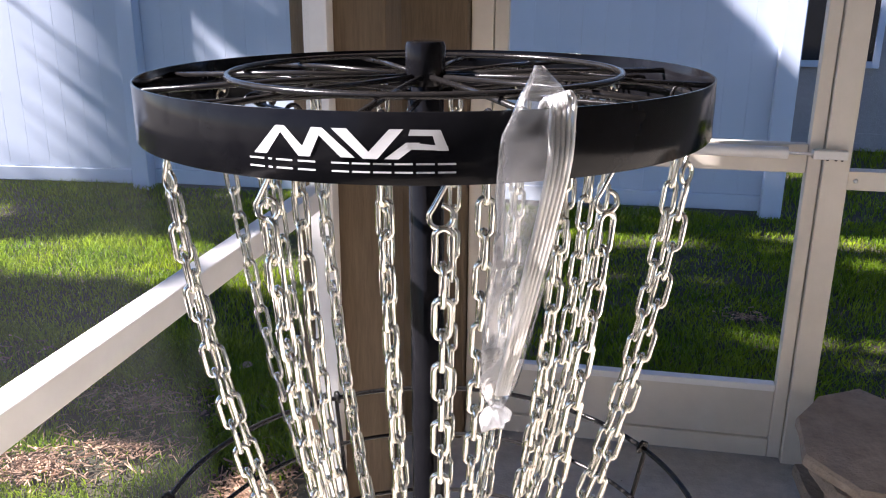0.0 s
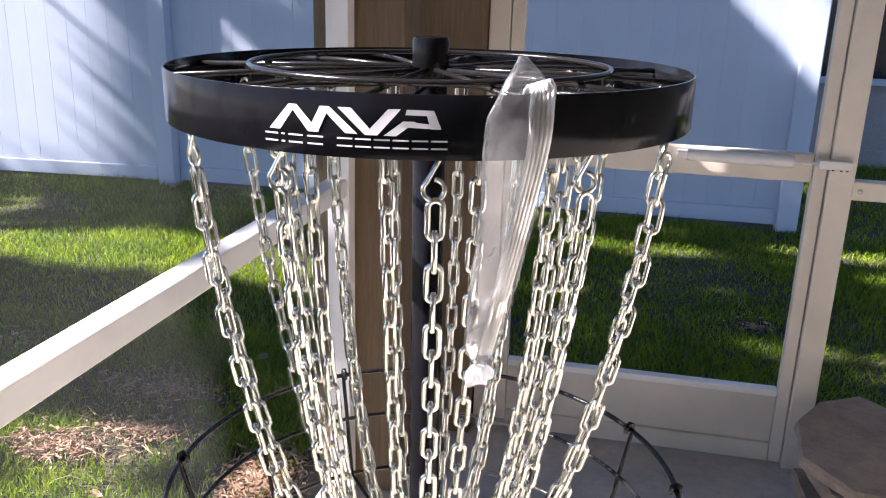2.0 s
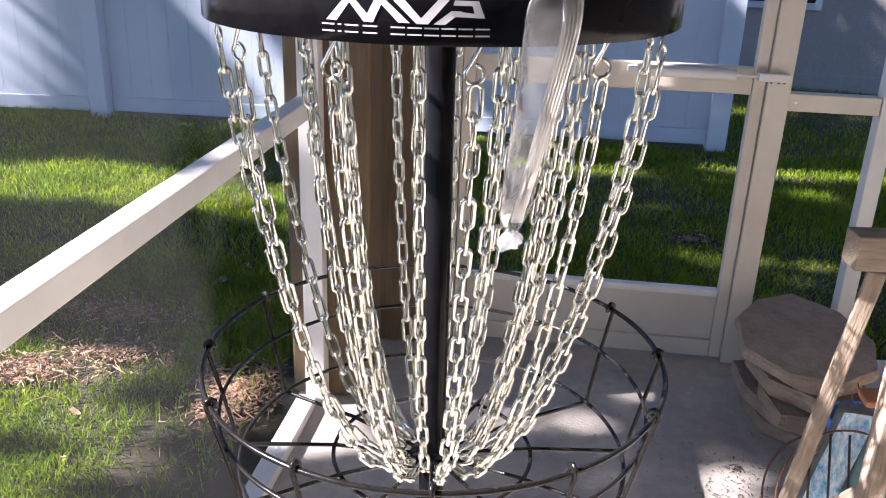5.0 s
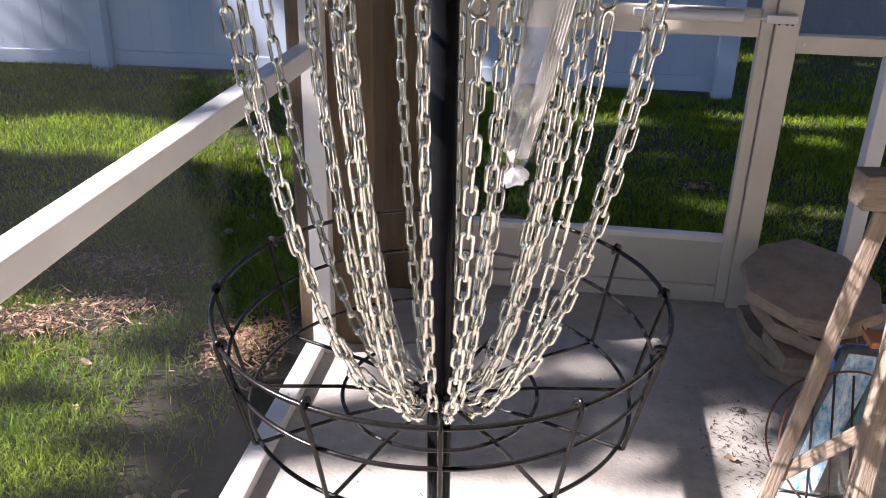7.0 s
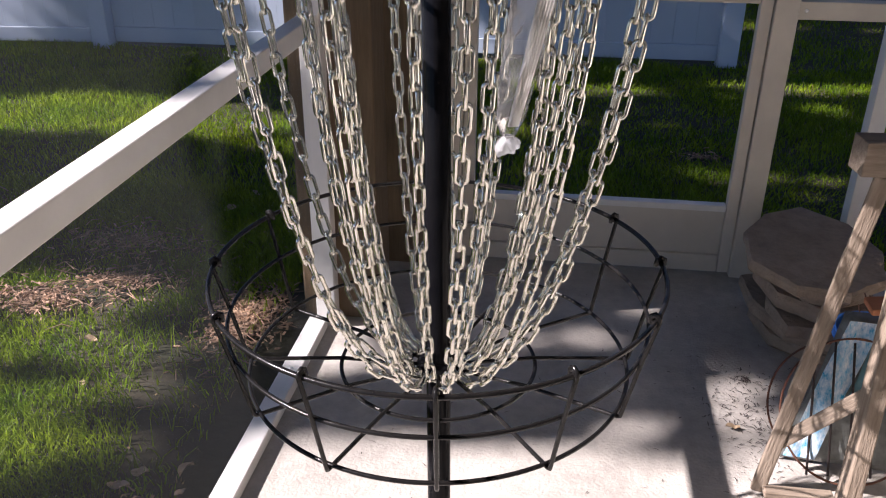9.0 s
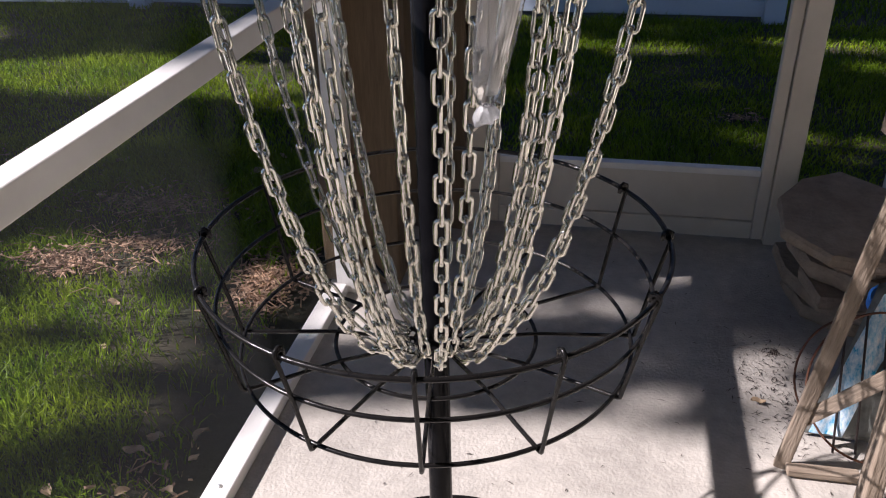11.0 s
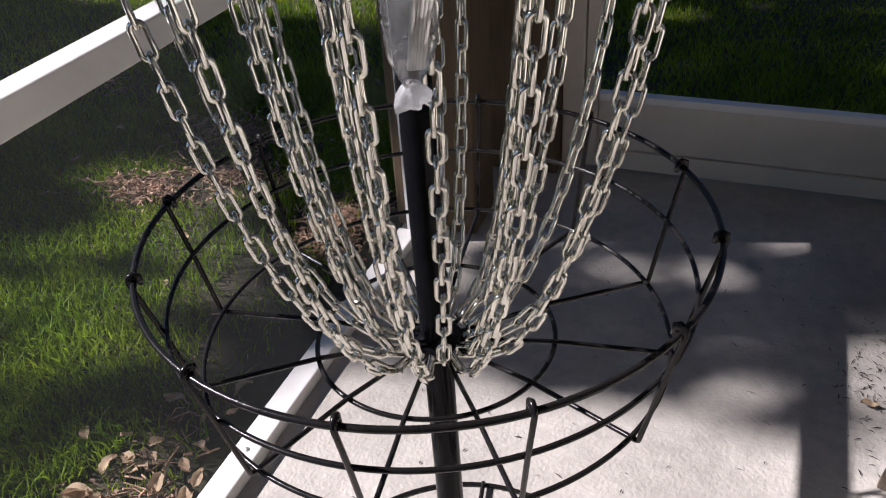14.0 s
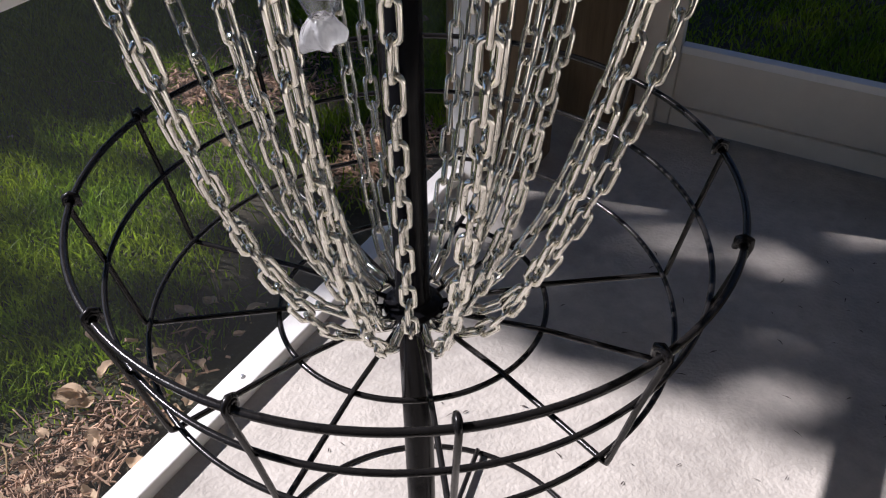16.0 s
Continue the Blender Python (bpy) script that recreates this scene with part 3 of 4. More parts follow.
# ---- flagstones ----
def flagstone(cx, cy, z, h, rx, ry, seed, turn=0.0, label="rough tan flagstone slab in a loose stack"):
    rnd = random.Random(seed)
    bm = bmesh.new()
    n = 9
    prof = [(1.0 + rnd.uniform(-0.17, 0.13)) for _ in range(n)]
    sub = 4
    lev = [(0.965, 0.0), (1.0, 0.25), (1.0, 0.75), (0.975, 1.0)]
    rings = []
    for s, f in lev:
        ring = []
        for k in range(n * sub):
            a = 2 * math.pi * k / (n * sub)
            i, u = divmod(k, sub)
            p0 = Vector((prof[i] * math.cos(2 * math.pi * i / n), prof[i] * math.sin(2 * math.pi * i / n)))
            j = (i + 1) % n
            p1 = Vector((prof[j] * math.cos(2 * math.pi * j / n), prof[j] * math.sin(2 * math.pi * j / n)))
            p = p0.lerp(p1, u / sub)
            q = s + 0.025 * noise.noise((p.x * 6, p.y * 6, f * 3 + seed))
            ring.append(bm.verts.new((p.x * rx * q, p.y * ry * q, h * f + 0.004 * noise.noise((p.x * 4, p.y * 4, seed + 9)) * (f > 0.5))))
        rings.append(ring)
    m = n * sub
    for A, B in zip(rings, rings[1:]):
        for k in range(m):
            bm.faces.new((A[k], A[(k + 1) % m], B[(k + 1) % m], B[k]))
    bm.faces.new(rings[0][::-1])
    inner = [bm.verts.new((v.co.x * 0.6, v.co.y * 0.6, h + 0.005 * noise.noise((v.co.x * 9, v.co.y * 9, seed)))) for v in rings[-1]]
    for k in range(m):
        bm.faces.new((rings[-1][k], rings[-1][(k + 1) % m], inner[(k + 1) % m], inner[k]))
    bm.faces.new(inner)
    ob = part("flagstone", bm, M_STONE)
    ob.location = (cx, cy, z)
    ob.rotation_euler = (0, 0, radians(turn))
    return tagged(ob, label, "stone", "flagstone stack")


z = 0.0
for i, (cx, cy, h, rx, ry, turn) in enumerate(((0.985, 1.235, 0.042, 0.165, 0.22, 5), (0.970, 1.250, 0.048, 0.165, 0.24, 25), (0.985, 1.225, 0.040, 0.155, 0.24, -15), (0.97, 1.245, 0.050, 0.165, 0.24, 12), (0.975, 1.24, 0.036, 0.16, 0.25, -8))):
    flagstone(cx, cy, z, h, rx, ry, 40 + i, turn)
    z += h + 0.004
flagstone(0.945, 1.265, z, 0.038, 0.205, 0.30, 61, 0, "broad flat tan flagstone lying on top of the stack")

# ---- weathered wooden stepladder frame ----
ladder = thing("wooden_trestle", (0.80, 0.45, 0), "old weathered grey wooden trestle with splayed legs", "trestle")
LO = Vector(ladder.location)


def beam(a, b, w, d, name, parent, o, material=None, roll=0.0):
    a, b = Vector(a) - o, Vector(b) - o
    ax = (b - a)
    m = Matrix.Translation(a) @ ax.to_track_quat("Z", "Y").to_matrix().to_4x4() @ Matrix.Rotation(roll, 4, "Z")
    bm = boxed(-w / 2, w / 2, -d / 2, d / 2, 0, ax.length, bevel=0.003)
    ob = part(name, bm, material or M_OLDWOOD, parent)
    ob.matrix_basis = m
    return ob


beam((0.686, 0.504, 0.0), (0.764, 0.434, 0.812), 0.019, 0.032, "leg", ladder, LO, roll=0.5)
beam((0.780, 0.255, 0.0), (0.852, 0.462, 0.812), 0.034, 0.045, "leg", ladder, LO, roll=0.4)
beam((1.16, 0.62, 0.0), (1.12, 0.53, 0.812), 0.036, 0.052, "leg", ladder, LO, roll=0.4)
beam((1.18, 0.28, 0.0), (1.14, 0.46, 0.812), 0.036, 0.052, "leg", ladder, LO, roll=0.4)
beam((0.712, 0.500, 0.145), (0.832, 0.376, 0.39), 0.016, 0.032, "brace", ladder, LO)
beam((0.692, 0.480, 0.016), (0.845, 0.480, 0.016), 0.030, 0.018, "stretcher", ladder, LO)
beam((0.715, 0.452, 0.846), (1.25, 0.500, 0.846), 0.064, 0.066, "top_beam", ladder, LO)

# ---- rusty wire plant cage ----
cage = thing("wire_plant_cage", (0.89, 0.60, 0), "rusty wire plant support cage lying beside the trestle", "plant support")
CO = Vector(cage.location)
hm = Matrix.Translation((0.0, 0.0, 0.17)) @ Matrix.Rotation(radians(62), 4, "X") @ Matrix.Rotation(radians(8), 4, "Y")
part("hoop", rod([hm @ Vector(p) for p in circle(0.17, 0, 56)], 0.0028, 6, True), M_RUST, cage, smooth=True)
part("hoop", rod([hm @ Vector((p[0], p[1], -0.12)) for p in circle(0.15, 0, 56)], 0.0028, 6, True), M_RUST, cage, smooth=True)
for k in range(5):
    x = -0.10 + 0.05 * k
    part("stake", rod([hm @ Vector((x, -0.15, 0.0)), hm @ Vector((x * 0.9, 0.16, -0.005))], 0.0028, 6), M_DARKWIRE, cage, smooth=True)

# ---- potting soil bag, pot, terracotta piece ----
SLUMP = Matrix(((1, 0, 0.34, 0), (0, 1, 0, 0), (0, 0, 1, 0), (0, 0, 0, 1)))


def sack(name, loc, label, w, h, d, lean, turn):
    ob = thing(name, loc, label, "sack")
    bm = bmesh.new()
    nu, nv = 16, 20
    rows = []
    for side in (1, -1):
        g = []
        for j in range(nv + 1):
            v = j / nv
            row = []
            for i in range(nu + 1):
                u = i / nu * 2 - 1
                bulge = d * (1 - u ** 4) * (math.sin(math.pi * min(1, v * 1.02)) ** 0.45 if 0 < v < 0.98 else 0)
                bulge *= 1 + 0.35 * noise.noise((u * 2.3, v * 4, side))
                row.append(bm.verts.new((u * w / 2 * (1 - 0.06 * math.sin(math.pi * v)), -side * bulge / 2, v * h)))
            g.append(row)
        rows.append(g)
        for j in range(nv):
            for i in range(nu):
                q = (g[j][i], g[j][i + 1], g[j + 1][i + 1], g[j + 1][i])
                bm.faces.new(q if side > 0 else q[::-1])
    bmesh.ops.remove_doubles(bm, verts=bm.verts[:], dist=1e-5)
    bmesh.ops.transform(bm, matrix=pose(0, 0, 0.012, -lean, 0, turn) @ SLUMP, verts=bm.verts[:])
    return ob, bm


soil, bm = sack("soil_sack", (0.893, 0.605, 0.0), "half empty clear plastic soil sack with blue and white print", 0.30, 0.37, 0.08, 25, -5)
part("sack_body", bm, M_BAGDARK, soil, "clear crinkled plastic over dark soil", smooth=True)
sm = pose(0, 0, 0.012, -25, 0, -5) @ SLUMP
for x0, x1, z0, z1, mt in ((-0.145, -0.075, 0.015, 0.35, M_MARBLE), (-0.070, 0.14, 0.17, 0.34, M_BAGTEAL)):
    bm = bmesh.new()
    gg = [[bm.verts.new((x0 + (x1 - x0) * i / 6, -0.052 - 0.006 * math.sin(i * 1.3 + j), z0 + (z1 - z0) * j / 8)) for i in range(7)] for j in range(9)]
    for j in range(8):
        for i in range(6):
            bm.faces.new((gg[j][i], gg[j][i + 1], gg[j + 1][i + 1], gg[j + 1][i]))
    bmesh.ops.transform(bm, matrix=sm, verts=bm.verts[:])
    part("printed_panel", bm, mt, soil, "printed plastic panel", smooth=True)
pot = thing("plant_pot", (1.02, 0.885, 0.0), "blue plastic plant pot with dry soil and twigs", "plant pot")
part("pot_wall", lathe(bmesh.new(), [(0.075, 0.0), (0.098, 0.20), (0.106, 0.203), (0.106, 0.225), (0.099, 0.226), (0.095, 0.19)], 32), M_POT, pot, smooth="edges")
part("soil", lathe(bmesh.new(), [(0.09, 0.185), (0.09, 0.197), (0.05, 0.206), (0.01, 0.207)], 24), M_SOIL, pot)
rnd = random.Random(5)
for k in range(26):
    a = rnd.uniform(0, 6.28)
    r0, r1 = rnd.uniform(0, 0.06), rnd.uniform(0.03, 0.1)
    part("twig", rod([(r0 * math.cos(a), r0 * math.sin(a), 0.2), (r1 * math.cos(a + 0.4), r1 * math.sin(a + 0.4), 0.2 + rnd.uniform(0.03, 0.09))], 0.0016, 5), M_RUST, pot)
shelf = thing("terracotta_saucer", (0.98, 0.70, 0.395), "broken terracotta saucer shard on the trestle", "saucer")
bm = boxed(-0.075, 0.085, -0.03, 0.035, 0, 0.018, bevel=0.005)
bmesh.ops.rotate(bm, cent=(0, 0, 0), matrix=Matrix.Rotation(radians(-6), 3, "Y"), verts=bm.verts[:])
part("shard", bm, M_TERRA, shelf)

# ---- back fence ----
FY = 4.72


def fence(name, x0, x1, turn, at, label):
    root = tagged(new(name), label, "fence")
    root.matrix_world = Matrix.Translation(at) @ Matrix.Rotation(radians(turn), 4, "Z")
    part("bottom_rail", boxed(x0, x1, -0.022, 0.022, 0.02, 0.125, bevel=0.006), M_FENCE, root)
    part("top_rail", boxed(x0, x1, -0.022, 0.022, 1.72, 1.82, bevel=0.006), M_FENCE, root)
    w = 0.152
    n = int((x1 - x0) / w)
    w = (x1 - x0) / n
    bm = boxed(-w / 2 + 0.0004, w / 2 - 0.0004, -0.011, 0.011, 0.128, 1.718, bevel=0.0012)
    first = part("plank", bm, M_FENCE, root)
    for k in range(n):
        o = first if k == 0 else new("plank", first.data)
        o.parent = root
        o.location = (x0 + w * (k + 0.5), 0, 0)
    return root


def fence_post(x, y):
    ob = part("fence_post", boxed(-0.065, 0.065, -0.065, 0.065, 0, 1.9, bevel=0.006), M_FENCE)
    ob.location = (x, y, GZ - 0.02)
    tagged(ob, "white vinyl fence post tinted shade blue, standing in the lawn", "fence post", "fence posts")


fence("fence", 0.07, 4.33, 1.2, (-3.09, FY + 0.03, GZ), "white vinyl plank fence behind the lawn, blue of the shade put into its colour")
fence("fence", -6.0, -0.075, 4.5, (-3.10, FY - 0.02, GZ), "white vinyl plank fence behind the lawn, tinted shade blue and streaked with sunlight")
fence_post(-3.09, FY - 0.01)
fence_post(1.305, FY + 0.12)

# ---- neighbour's house beyond the fence ----
house = thing("neighbour_house", (3.5, 7.3, GZ), "pale stucco house with dark window beyond the lawn", "house")
part("wall", boxed(-2.4, 5.0, 0.0, 0.25, 0, 3.2), M_STUCCO, house)
part("wall_plinth", boxed(-2.4, 5.0, -0.012, -0.002, 0, 0.16), M_STUCCO, house)
win = part("window", boxed(-1.66, -1.02, -0.03, -0.004, 0.80, 2.2), M_GLASS, house, "dark window glass")
# frames share the fence colour with its painted-in shade blue
part("frame", boxed(-1.72, -1.663, -0.045, -0.004, 0.74, 2.26, bevel=0.004), M_FENCE, win)
part("frame", boxed(-1.017, -0.96, -0.045, -0.004, 0.74, 2.26, bevel=0.004), M_FENCE, win)
part("sill", boxed(-1.662, -1.018, -0.05, -0.004, 0.74, 0.797, bevel=0.004), M_FENCE, win)
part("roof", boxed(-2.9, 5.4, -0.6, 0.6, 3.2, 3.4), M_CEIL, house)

# ---- trees outside that shade the yard ----
def tree(x, y, height, seed, label):
    rnd = random.Random(seed)
    root = thing("tree", (x, y, GZ - 0.03), label, "tree", "yard trees")
    trunk = [(0.06 * math.sin(i * 1.1 + seed), 0.06 * math.cos(i * 1.7), height * 0.62 * i / 7) for i in range(8)]
    bm = bmesh.new()
    tube(bm, trunk, [0.17 - 0.014 * i for i in range(8)], 12)
    part("trunk", bm, M_BARK, root, smooth=True)
    for k in range(7):
        a = k * 0.9 + seed
        b = Vector(trunk[3 + k % 4])
        e = b + Vector((math.cos(a) * rnd.uniform(1.4, 2.8), math.sin(a) * rnd.uniform(1.4, 2.8), rnd.uniform(0.8, 2.4)))
        part("limb", rod([b, b.lerp(e, 0.5) + Vector((0, 0, 0.2)), e], [0.04, 0.025, 0.01], 8), M_BARK, root, smooth=True)
    return root


TREES = [tree(-11.2, -2.2, 10.0, 1, "broad leafy shade tree beside the lawn"), tree(-10.6, 1.4, 10.4, 2, "broad leafy shade tree beside the lawn"), tree(-9.0, 5.6, 10.0, 3, "broad leafy shade tree behind the fence")]
# ground spots kept free of leaf shadow to shape the sun patches: x, y, half widths
SUNNY = [(-2.5, 3.12, 1.6, 0.36), (-1.34, 0.68, 0.48, 0.42), (-1.5, 1.2, 0.42, 0.16), (-0.85, -0.18, 0.28, 0.44), (0.02, -0.06, 0.78, 0.66), (0.43, 0.44, 0.14, 0.32), (1.2, 0.22, 0.95, 0.46), (2.4, -0.3, 1.1, 1.3), (0.69, 0.72, 0.12, 0.36), (-0.9, 2.75, 0.6, 0.14), (1.9, 4.25, 0.9, 0.15), (1.15, 2.65, 0.55, 0.07),
         (0.3, 4.05, 0.6, 0.12), (0.72, 1.45, 0.07, 0.06), (-0.37, 1.2, 0.12, 0.03), (0.3, -1.2, 1.0, 0.7), (1.75, 1.85, 0.3, 0.12), (-0.80, 1.12, 0.16, 0.2), (-0.42, 0.94, 0.18, 0.13), (4.4, 7.8, 0.5, 0.6)]


# hand-set mask of where sun reaches the ground, floor and fence
def lit(X, Y):
    if -2.0 < X < -0.95 and 0.2 < Y < 1.12 and noise.noise((X * 4.5, Y * 6.5, 8.3)) < -0.50:
        return False
    if 0.1 < X < 0.62 and 0.8 < Y < 1.4:
        return False
    for gx, gy, rx, ry in SUNNY:
        if ((X - gx) / rx) ** 2 + ((Y - gy) / ry) ** 2 < 1 + 0.5 * noise.noise((X * 3, Y * 3, 5)):
            return True
    if 4.55 < Y < 6.2:
        s = noise.noise((X * 0.9 - (Y - 4.7) * 1.2, (Y - 4.7) * 0.5, 2.2))
        return s > (-0.32 if X - 3.77 * (Y - 4.75) < -3.1 else 0.36)
    return noise.noise((X * 1.6, Y * 1.6, 9.4)) > 0.53 and not (-0.6 < X < 1.35 and 0.6 < Y < 2.0)


crown = [([], []) for _ in TREES]
rnd = random.Random(77)
# unseen leaves, each set back along the sun from its wanted shadow; thinned for half shade
for _ in range(62000):
    X, Y = rnd.uniform(-6.5, 5.5), rnd.uniform(-5.5, 9.0)
    if lit(X, Y) or (-0.5 < X < 0.52 and 0.5 < Y < 1.2 + 0.25 * (X + 0.47) and rnd.random() < 0.22):
        continue
    H = rnd.uniform(6.0, 9.0)
    p = Vector((X - 1.17 * H, Y - 0.31 * H, H))
    i = min(range(3), key=lambda k: (p.xy - TREES[k].location.xy).length)
    V, F = crown[i]
    q = p - TREES[i].location
    s = rnd.uniform(0.09, 0.16)
    R = Euler((rnd.uniform(-1.2, 1.2), rnd.uniform(-1.2, 1.2), rnd.uniform(0, 6.28))).to_matrix()
    b = len(V)
    for v in ((-s, 0, 0), (-s * 0.2, -s * 0.55, 0.02), (s, 0, 0), (-s * 0.2, s * 0.55, 0.02)):
        V.append(q + R @ Vector(v))
    F.append((b, b + 1, b + 2, b + 3))
for t, (V, F) in zip(TREES, crown):
    me = bpy.data.meshes.new("crown")
    me.from_pydata(V, [], F)
    me.materials.append(M_LEAF)
    o = new("crown", me)
    o.parent = t
    o["kind"] = "stuff"

# ---- bark mulch and dry leaves ----
MULCH = [(-1.50, 1.17, 0.20, 0.09, 420), (-1.28, 1.32, 0.24, 0.13, 300), (-1.40, 1.62, 0.32, 0.17, 330), (-0.78, 1.14, 0.13, 0.22, 900), (-0.72, -0.20, 0.11, 0.32, 1700), (-2.3, 1.85, 0.4, 0.2, 120), (0.62, 2.05, 0.2, 0.1, 120), (0.9, 2.9, 0.16, 0.08, 60)]
rnd = random.Random(9)
V, F = [], []
for cx, cy, rx, ry, n in MULCH:
    for _ in range(n * 3 // 2):
        a, q = rnd.uniform(0, 6.28), abs(rnd.gauss(0, 0.62))
        x, y = cx + rx * q * math.cos(a), cy + ry * q * math.sin(a)
        if x > -0.62 and y < 1.75 and cx < 0:
            continue
        l, w = rnd.choice(((rnd.uniform(0.005, 0.016), rnd.uniform(0.002, 0.007)), (rnd.uniform(0.012, 0.034), rnd.uniform(0.002, 0.009)), (rnd.uniform(0.03, 0.075), rnd.uniform(0.0009, 0.0022))))
        R = Euler((rnd.uniform(-0.6, 0.6), rnd.uniform(-0.45, 0.45), rnd.uniform(0, 6.28))).to_matrix()
        c = Vector((x, y, GZ + 0.008 + rnd.uniform(0, 0.012)))
        b = len(V)
        for sx, sy, sz in ((-1, -1, -1), (1, -1, -1), (1, 1, -1), (-1, 1, -1), (-0.8, -0.8, 1), (0.9, -0.7, 1), (0.9, 0.8, 1), (-0.9, 0.7, 1)):
            V.append(c + R @ Vector((sx * l / 2, sy * w / 2, sz * 0.0018)))
        F += [(b, b + 3, b + 2, b + 1), (b + 4, b + 5, b + 6, b + 7), (b, b + 1, b + 5, b + 4), (b + 1, b + 2, b + 6, b + 5), (b + 2, b + 3, b + 7, b + 6), (b + 3, b, b + 4, b + 7)]
soup("bark_mulch", V, F, M_CHIP, "reddish brown bark mulch scattered on bare soil", "mulch")


def dry_leaf_mesh(seed):
    rnd = random.Random(seed)
    bm = bmesh.new()
    n = 7
    rows = []
    for i in range(n + 1):
        f = i / n
        w = 0.016 * math.sin(math.pi * f ** 0.8) ** 0.8 + 0.0008
        lift = 0.012 * math.sin(math.pi * f + seed)
        rows.append([bm.verts.new((f * 0.06 - 0.03, w * s * (1 + rnd.uniform(-0.2, 0.2)), abs(lift) + 0.010 * abs(s) + rnd.uniform(0, 0.003))) for s in (-1, -0.4, 0, 0.4, 1)])
    for A, B in zip(rows, rows[1:]):
        for k in range(4):
            bm.faces.new((A[k], A[k + 1], B[k + 1], B[k]))
    me = bpy.data.meshes.new("dry_leaf")
    bm.to_mesh(me)
    bm.free()
    me.materials.append(M_DRYLEAF)
    me.shade_smooth()
    return me


LEAVES = [dry_leaf_mesh(s) for s in range(4)]
rnd = random.Random(21)
spots = [(rnd.uniform(-0.86, -0.60), rnd.uniform(-0.60, 0.18)) for _ in range(58)] + [(rnd.uniform(-0.95, -0.62), rnd.uniform(0.1, 0.5)) for _ in range(8)] + [(rnd.uniform(-1.9, -0.7), rnd.uniform(0.5, 2.2)) for _ in range(10)]
for i, (x, y) in enumerate(spots):
    o = new("dry_leaf", LEAVES[i % 4])
    o.location = (x, y, GZ + 0.012)
    o.rotation_euler = (rnd.uniform(-0.4, 0.4), rnd.uniform(-0.4, 0.4), rnd.uniform(0, 6.28))
    s = rnd.uniform(0.45, 1.1)
    o.scale = (s, s, s)
    tagged(o, "curled dry brown leaf lying beside the slab", "leaf", "dry leaves")
o = new("dry_leaf", LEAVES[1])
o.location = (0.665, 0.72, 0.002)
o.scale = (0.6, 0.6, 0.6)
tagged(o, "small curled dry brown leaf on the concrete", "leaf", "dry leaves")

# plant debris on the slab
V, F = [], []
rnd = random.Random(31)
for _ in range(460):
    cl = rnd.random()
    if cl < 0.12:
        x, y = rnd.gauss(0.734, 0.012), rnd.gauss(0.952, 0.010)
    elif cl < 0.84:
        x, y = rnd.gauss(0.73, 0.06), rnd.gauss(0.78, 0.13)
    else:
        x, y = rnd.uniform(-0.3, 0.9), rnd.uniform(0.0, 1.4)
    l, w, a = rnd.uniform(0.006, 0.026), rnd.uniform(0.0014, 0.0036), rnd.uniform(0, 6.28)
    d, e = Vector((math.cos(a), math.sin(a), 0)), Vector((-math.sin(a), math.cos(a), 0))
    c = Vector((x, y, 0.0015))
    b = len(V)
    V += [c - d * l / 2, c + e * w / 2 + Vector((0, 0, 0.002)), c + d * l / 2, c - e * w / 2 + Vector((0, 0, 0.002))]
    F += [(b, b + 3, b + 2, b + 1), ]
soup("plant_debris", V, F, M_DARKWIRE, "dark seeds and needles scattered on the concrete", "debris")

# ---- grass ----
rs = np.random.RandomState(4)


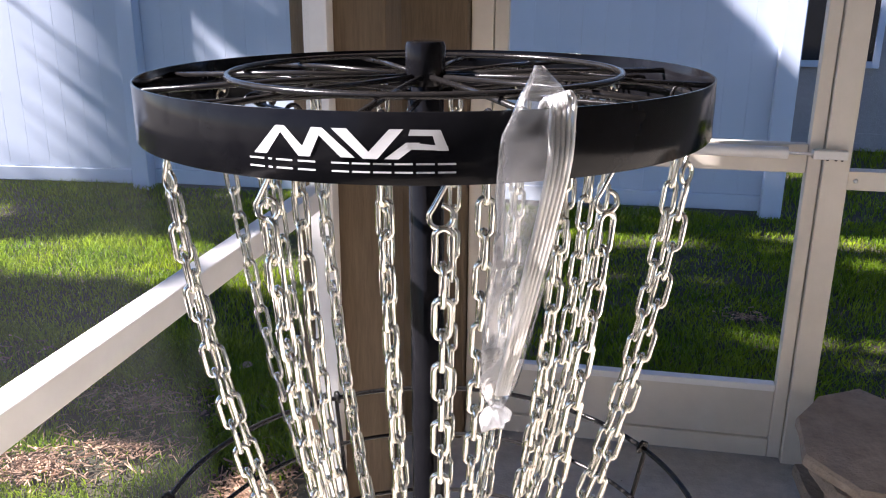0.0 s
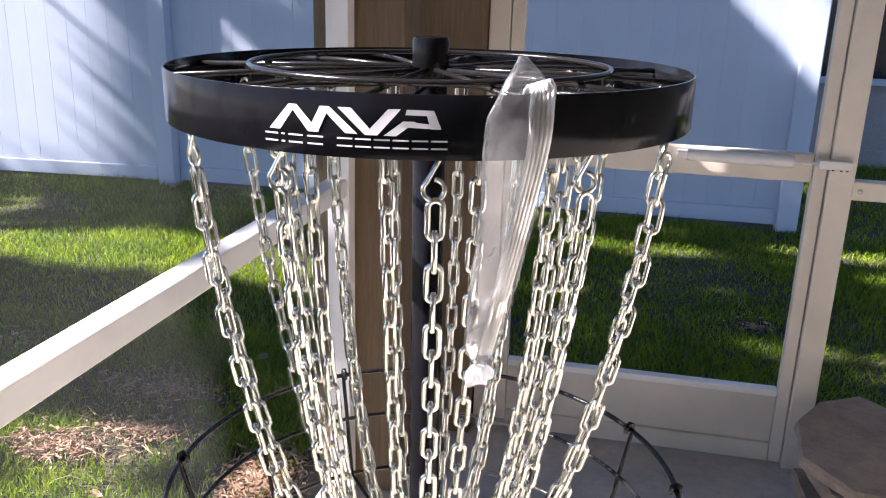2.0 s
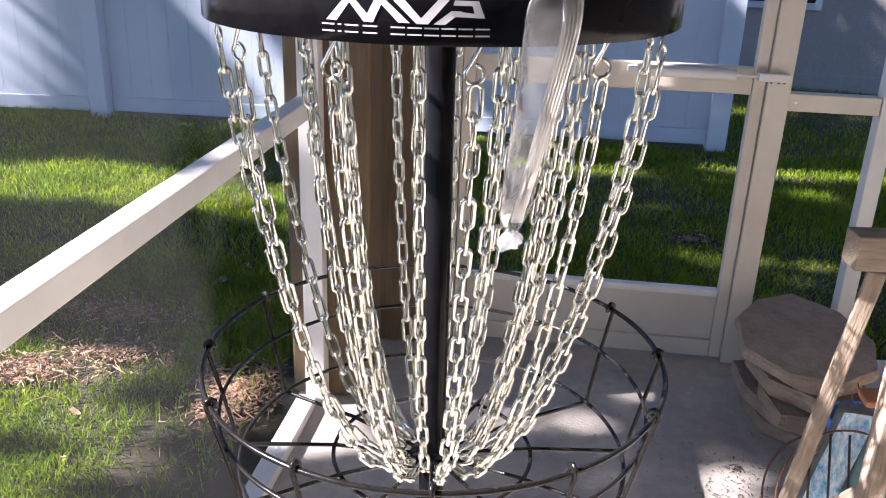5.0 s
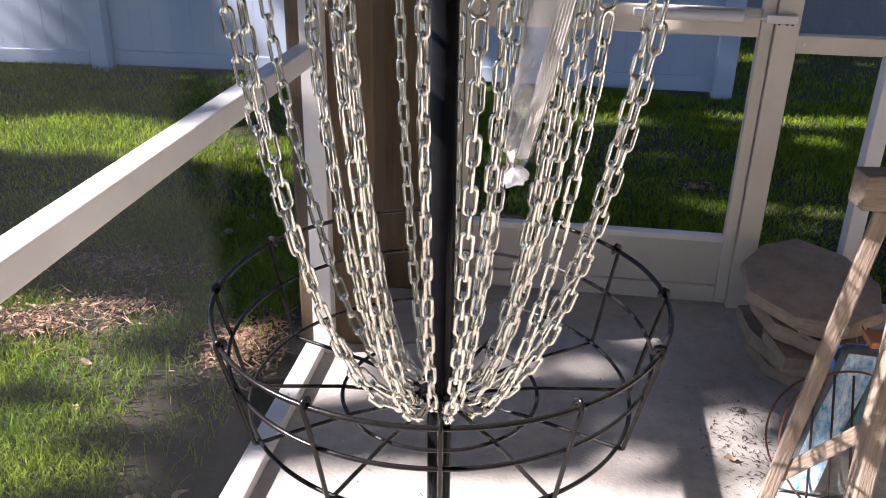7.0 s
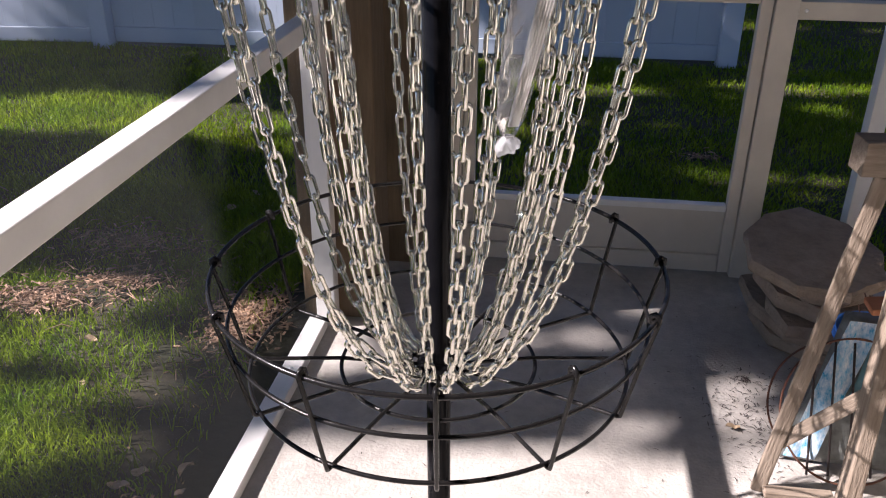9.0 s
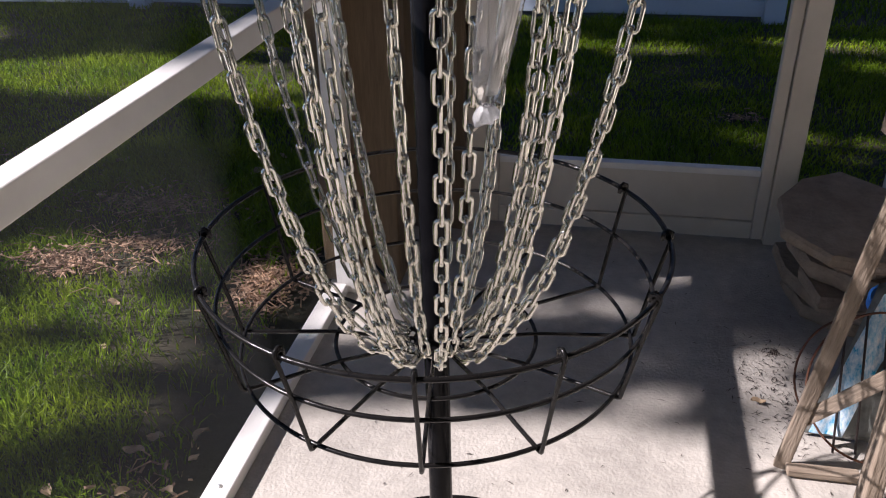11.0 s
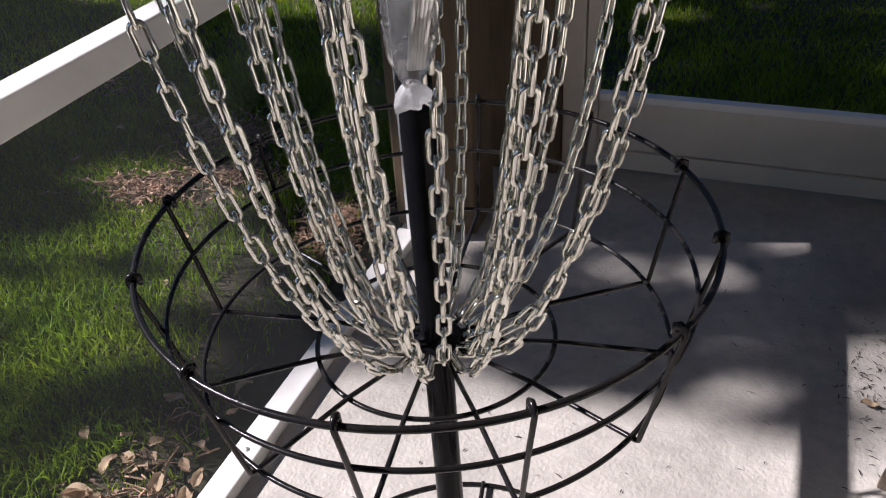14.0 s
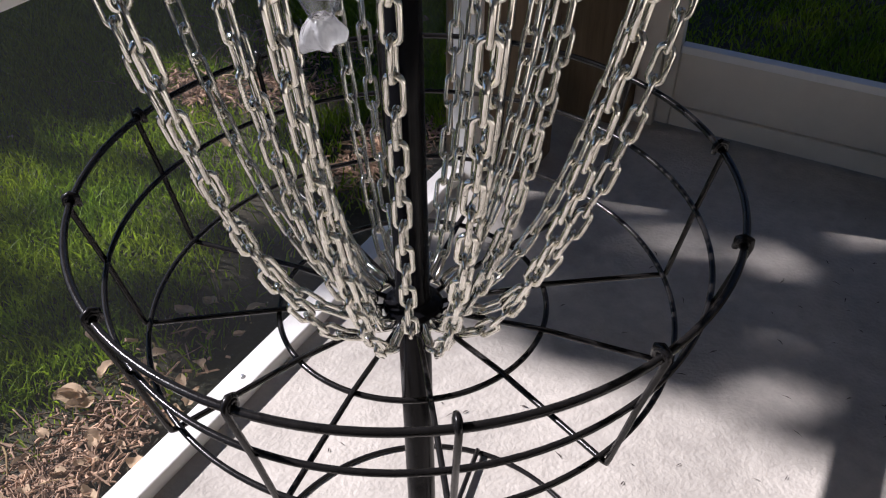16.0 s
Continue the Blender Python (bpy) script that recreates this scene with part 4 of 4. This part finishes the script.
def grass(name, x0, x1, y0, y1, n, h0, h1, w, label, material=None, cover=0.9):
    X = rs.uniform(x0, x1, n)
    Y = rs.uniform(y0, y1, n)
    keep = ~((X > -0.68) & (Y < 1.74))
    for cx, cy, rx, ry, m in MULCH:
        d = ((X - cx) / (rx * 1.0)) ** 2 + ((Y - cy) / (ry * 1.0)) ** 2
        keep &= ~((d < 1 + 0.7 * np.sin(X * 19) * np.sin(Y * 23)) & (rs.uniform(0, 1, n) < 0.8))
    bare = (material is None) & (X > -0.92 + 0.08 * np.sin(Y * 5)) & (X < -0.6) & (Y < 1.3)
    keep &= ~(bare & (rs.uniform(0, 1, n) < 0.8))
    patch = np.sin(X * 2.3 + 1.1 * np.sin(Y * 1.7)) * np.sin(Y * 2.9 + X) + 0.5 * np.sin(X * 6 + Y * 5)
    keep &= rs.uniform(-1.2, 1.0, n) < patch + cover
    X, Y = X[keep], Y[keep]
    n = len(X)
    a = rs.uniform(0, 2 * np.pi, n)
    h = rs.uniform(h0, h1, n) * (0.75 + 0.35 * np.sin(X * 3.1) * np.cos(Y * 2.7))
    lean = rs.uniform(0.2, 1.1, n) * h
    la = rs.uniform(0, 2 * np.pi, n)
    ww = w * rs.uniform(0.6, 1.3, n)
    ox, oy = np.cos(a) * ww, np.sin(a) * ww
    lx, ly = np.cos(la) * lean, np.sin(la) * lean
    z = np.full(n, GZ - 0.015)
    P = np.stack([np.stack([X - ox, Y - oy, z], 1), np.stack([X + ox, Y + oy, z], 1),
                  np.stack([X + ox * 0.8 + lx * 0.35, Y + oy * 0.8 + ly * 0.35, z + h * 0.62], 1), np.stack([X - ox * 0.8 + lx * 0.35, Y - oy * 0.8 + ly * 0.35, z + h * 0.62], 1),
                  np.stack([X + lx, Y + ly, z + h], 1)], 1).reshape(-1, 3)
    b = (np.arange(n) * 5)[:, None]
    quads = (b + np.array([[0, 1, 2, 3]])).tolist()
    tris = (b + np.array([[3, 2, 4]])).tolist()
    soup(name, P.tolist(), quads + tris, material or M_GRASS, label, "grass")


grass("grass", -2.6, -0.62, -1.2, 2.2, 120000, 0.03, 0.095, 0.0024, "thick green lawn grass beside the slab, thin in places")
grass("grass", -5.5, 2.6, 1.7, 4.75, 150000, 0.03, 0.07, 0.0032, "green lawn grass in front of the fence")
grass("grass", -5.5, -2.6, -1.2, 1.7, 9000, 0.035, 0.08, 0.003, "green lawn grass beside the porch")
grass("grass", 1.2, 7.0, 4.7, 7.3, 22000, 0.035, 0.08, 0.004, "green lawn grass in front of the house")
M_STRAW = leafy("dry_grass_blade", (0.30, 0.23, 0.12), (0.20, 0.14, 0.07), 0.25)
grass("dry_grass", -2.7, -0.7, 0.9, 2.1, 5200, 0.012, 0.05, 0.0020, "straw coloured dry grass around the bare patches", M_STRAW, 0.3)
grass("dry_grass", -5.0, 2.2, 2.0, 4.7, 7000, 0.012, 0.05, 0.0026, "straw coloured dry grass among the lawn", M_STRAW, 0.1)
grass("dry_grass", -1.15, -0.62, -0.9, 1.1, 1300, 0.006, 0.03, 0.0022, "fine straw and twigs on the bare strip beside the slab", M_STRAW, 0.6)

# dry twigs on the bare soil
rnd = random.Random(12)
bm = bmesh.new()
for _ in range(70):
    cx, cy = (rnd.gauss(-1.5, 0.22), rnd.gauss(1.5, 0.2)) if rnd.random() < 0.75 else (rnd.gauss(-0.78, 0.06), rnd.uniform(-0.4, 1.0))
    a, l = rnd.uniform(0, 6.28), rnd.uniform(0.03, 0.11)
    d = Vector((math.cos(a), math.sin(a), 0))
    c = Vector((cx, cy, GZ + 0.014))
    tube(bm, [c - d * l / 2, c + Vector((rnd.uniform(-0.01, 0.01), rnd.uniform(-0.01, 0.01), rnd.uniform(0, 0.015))), c + d * l / 2], [0.0022, 0.0019, 0.0010], 5)
tagged(part("dry_twigs", bm, M_STRAW), "thin dry twigs scattered on the bare soil", "twigs", kind="stuff")
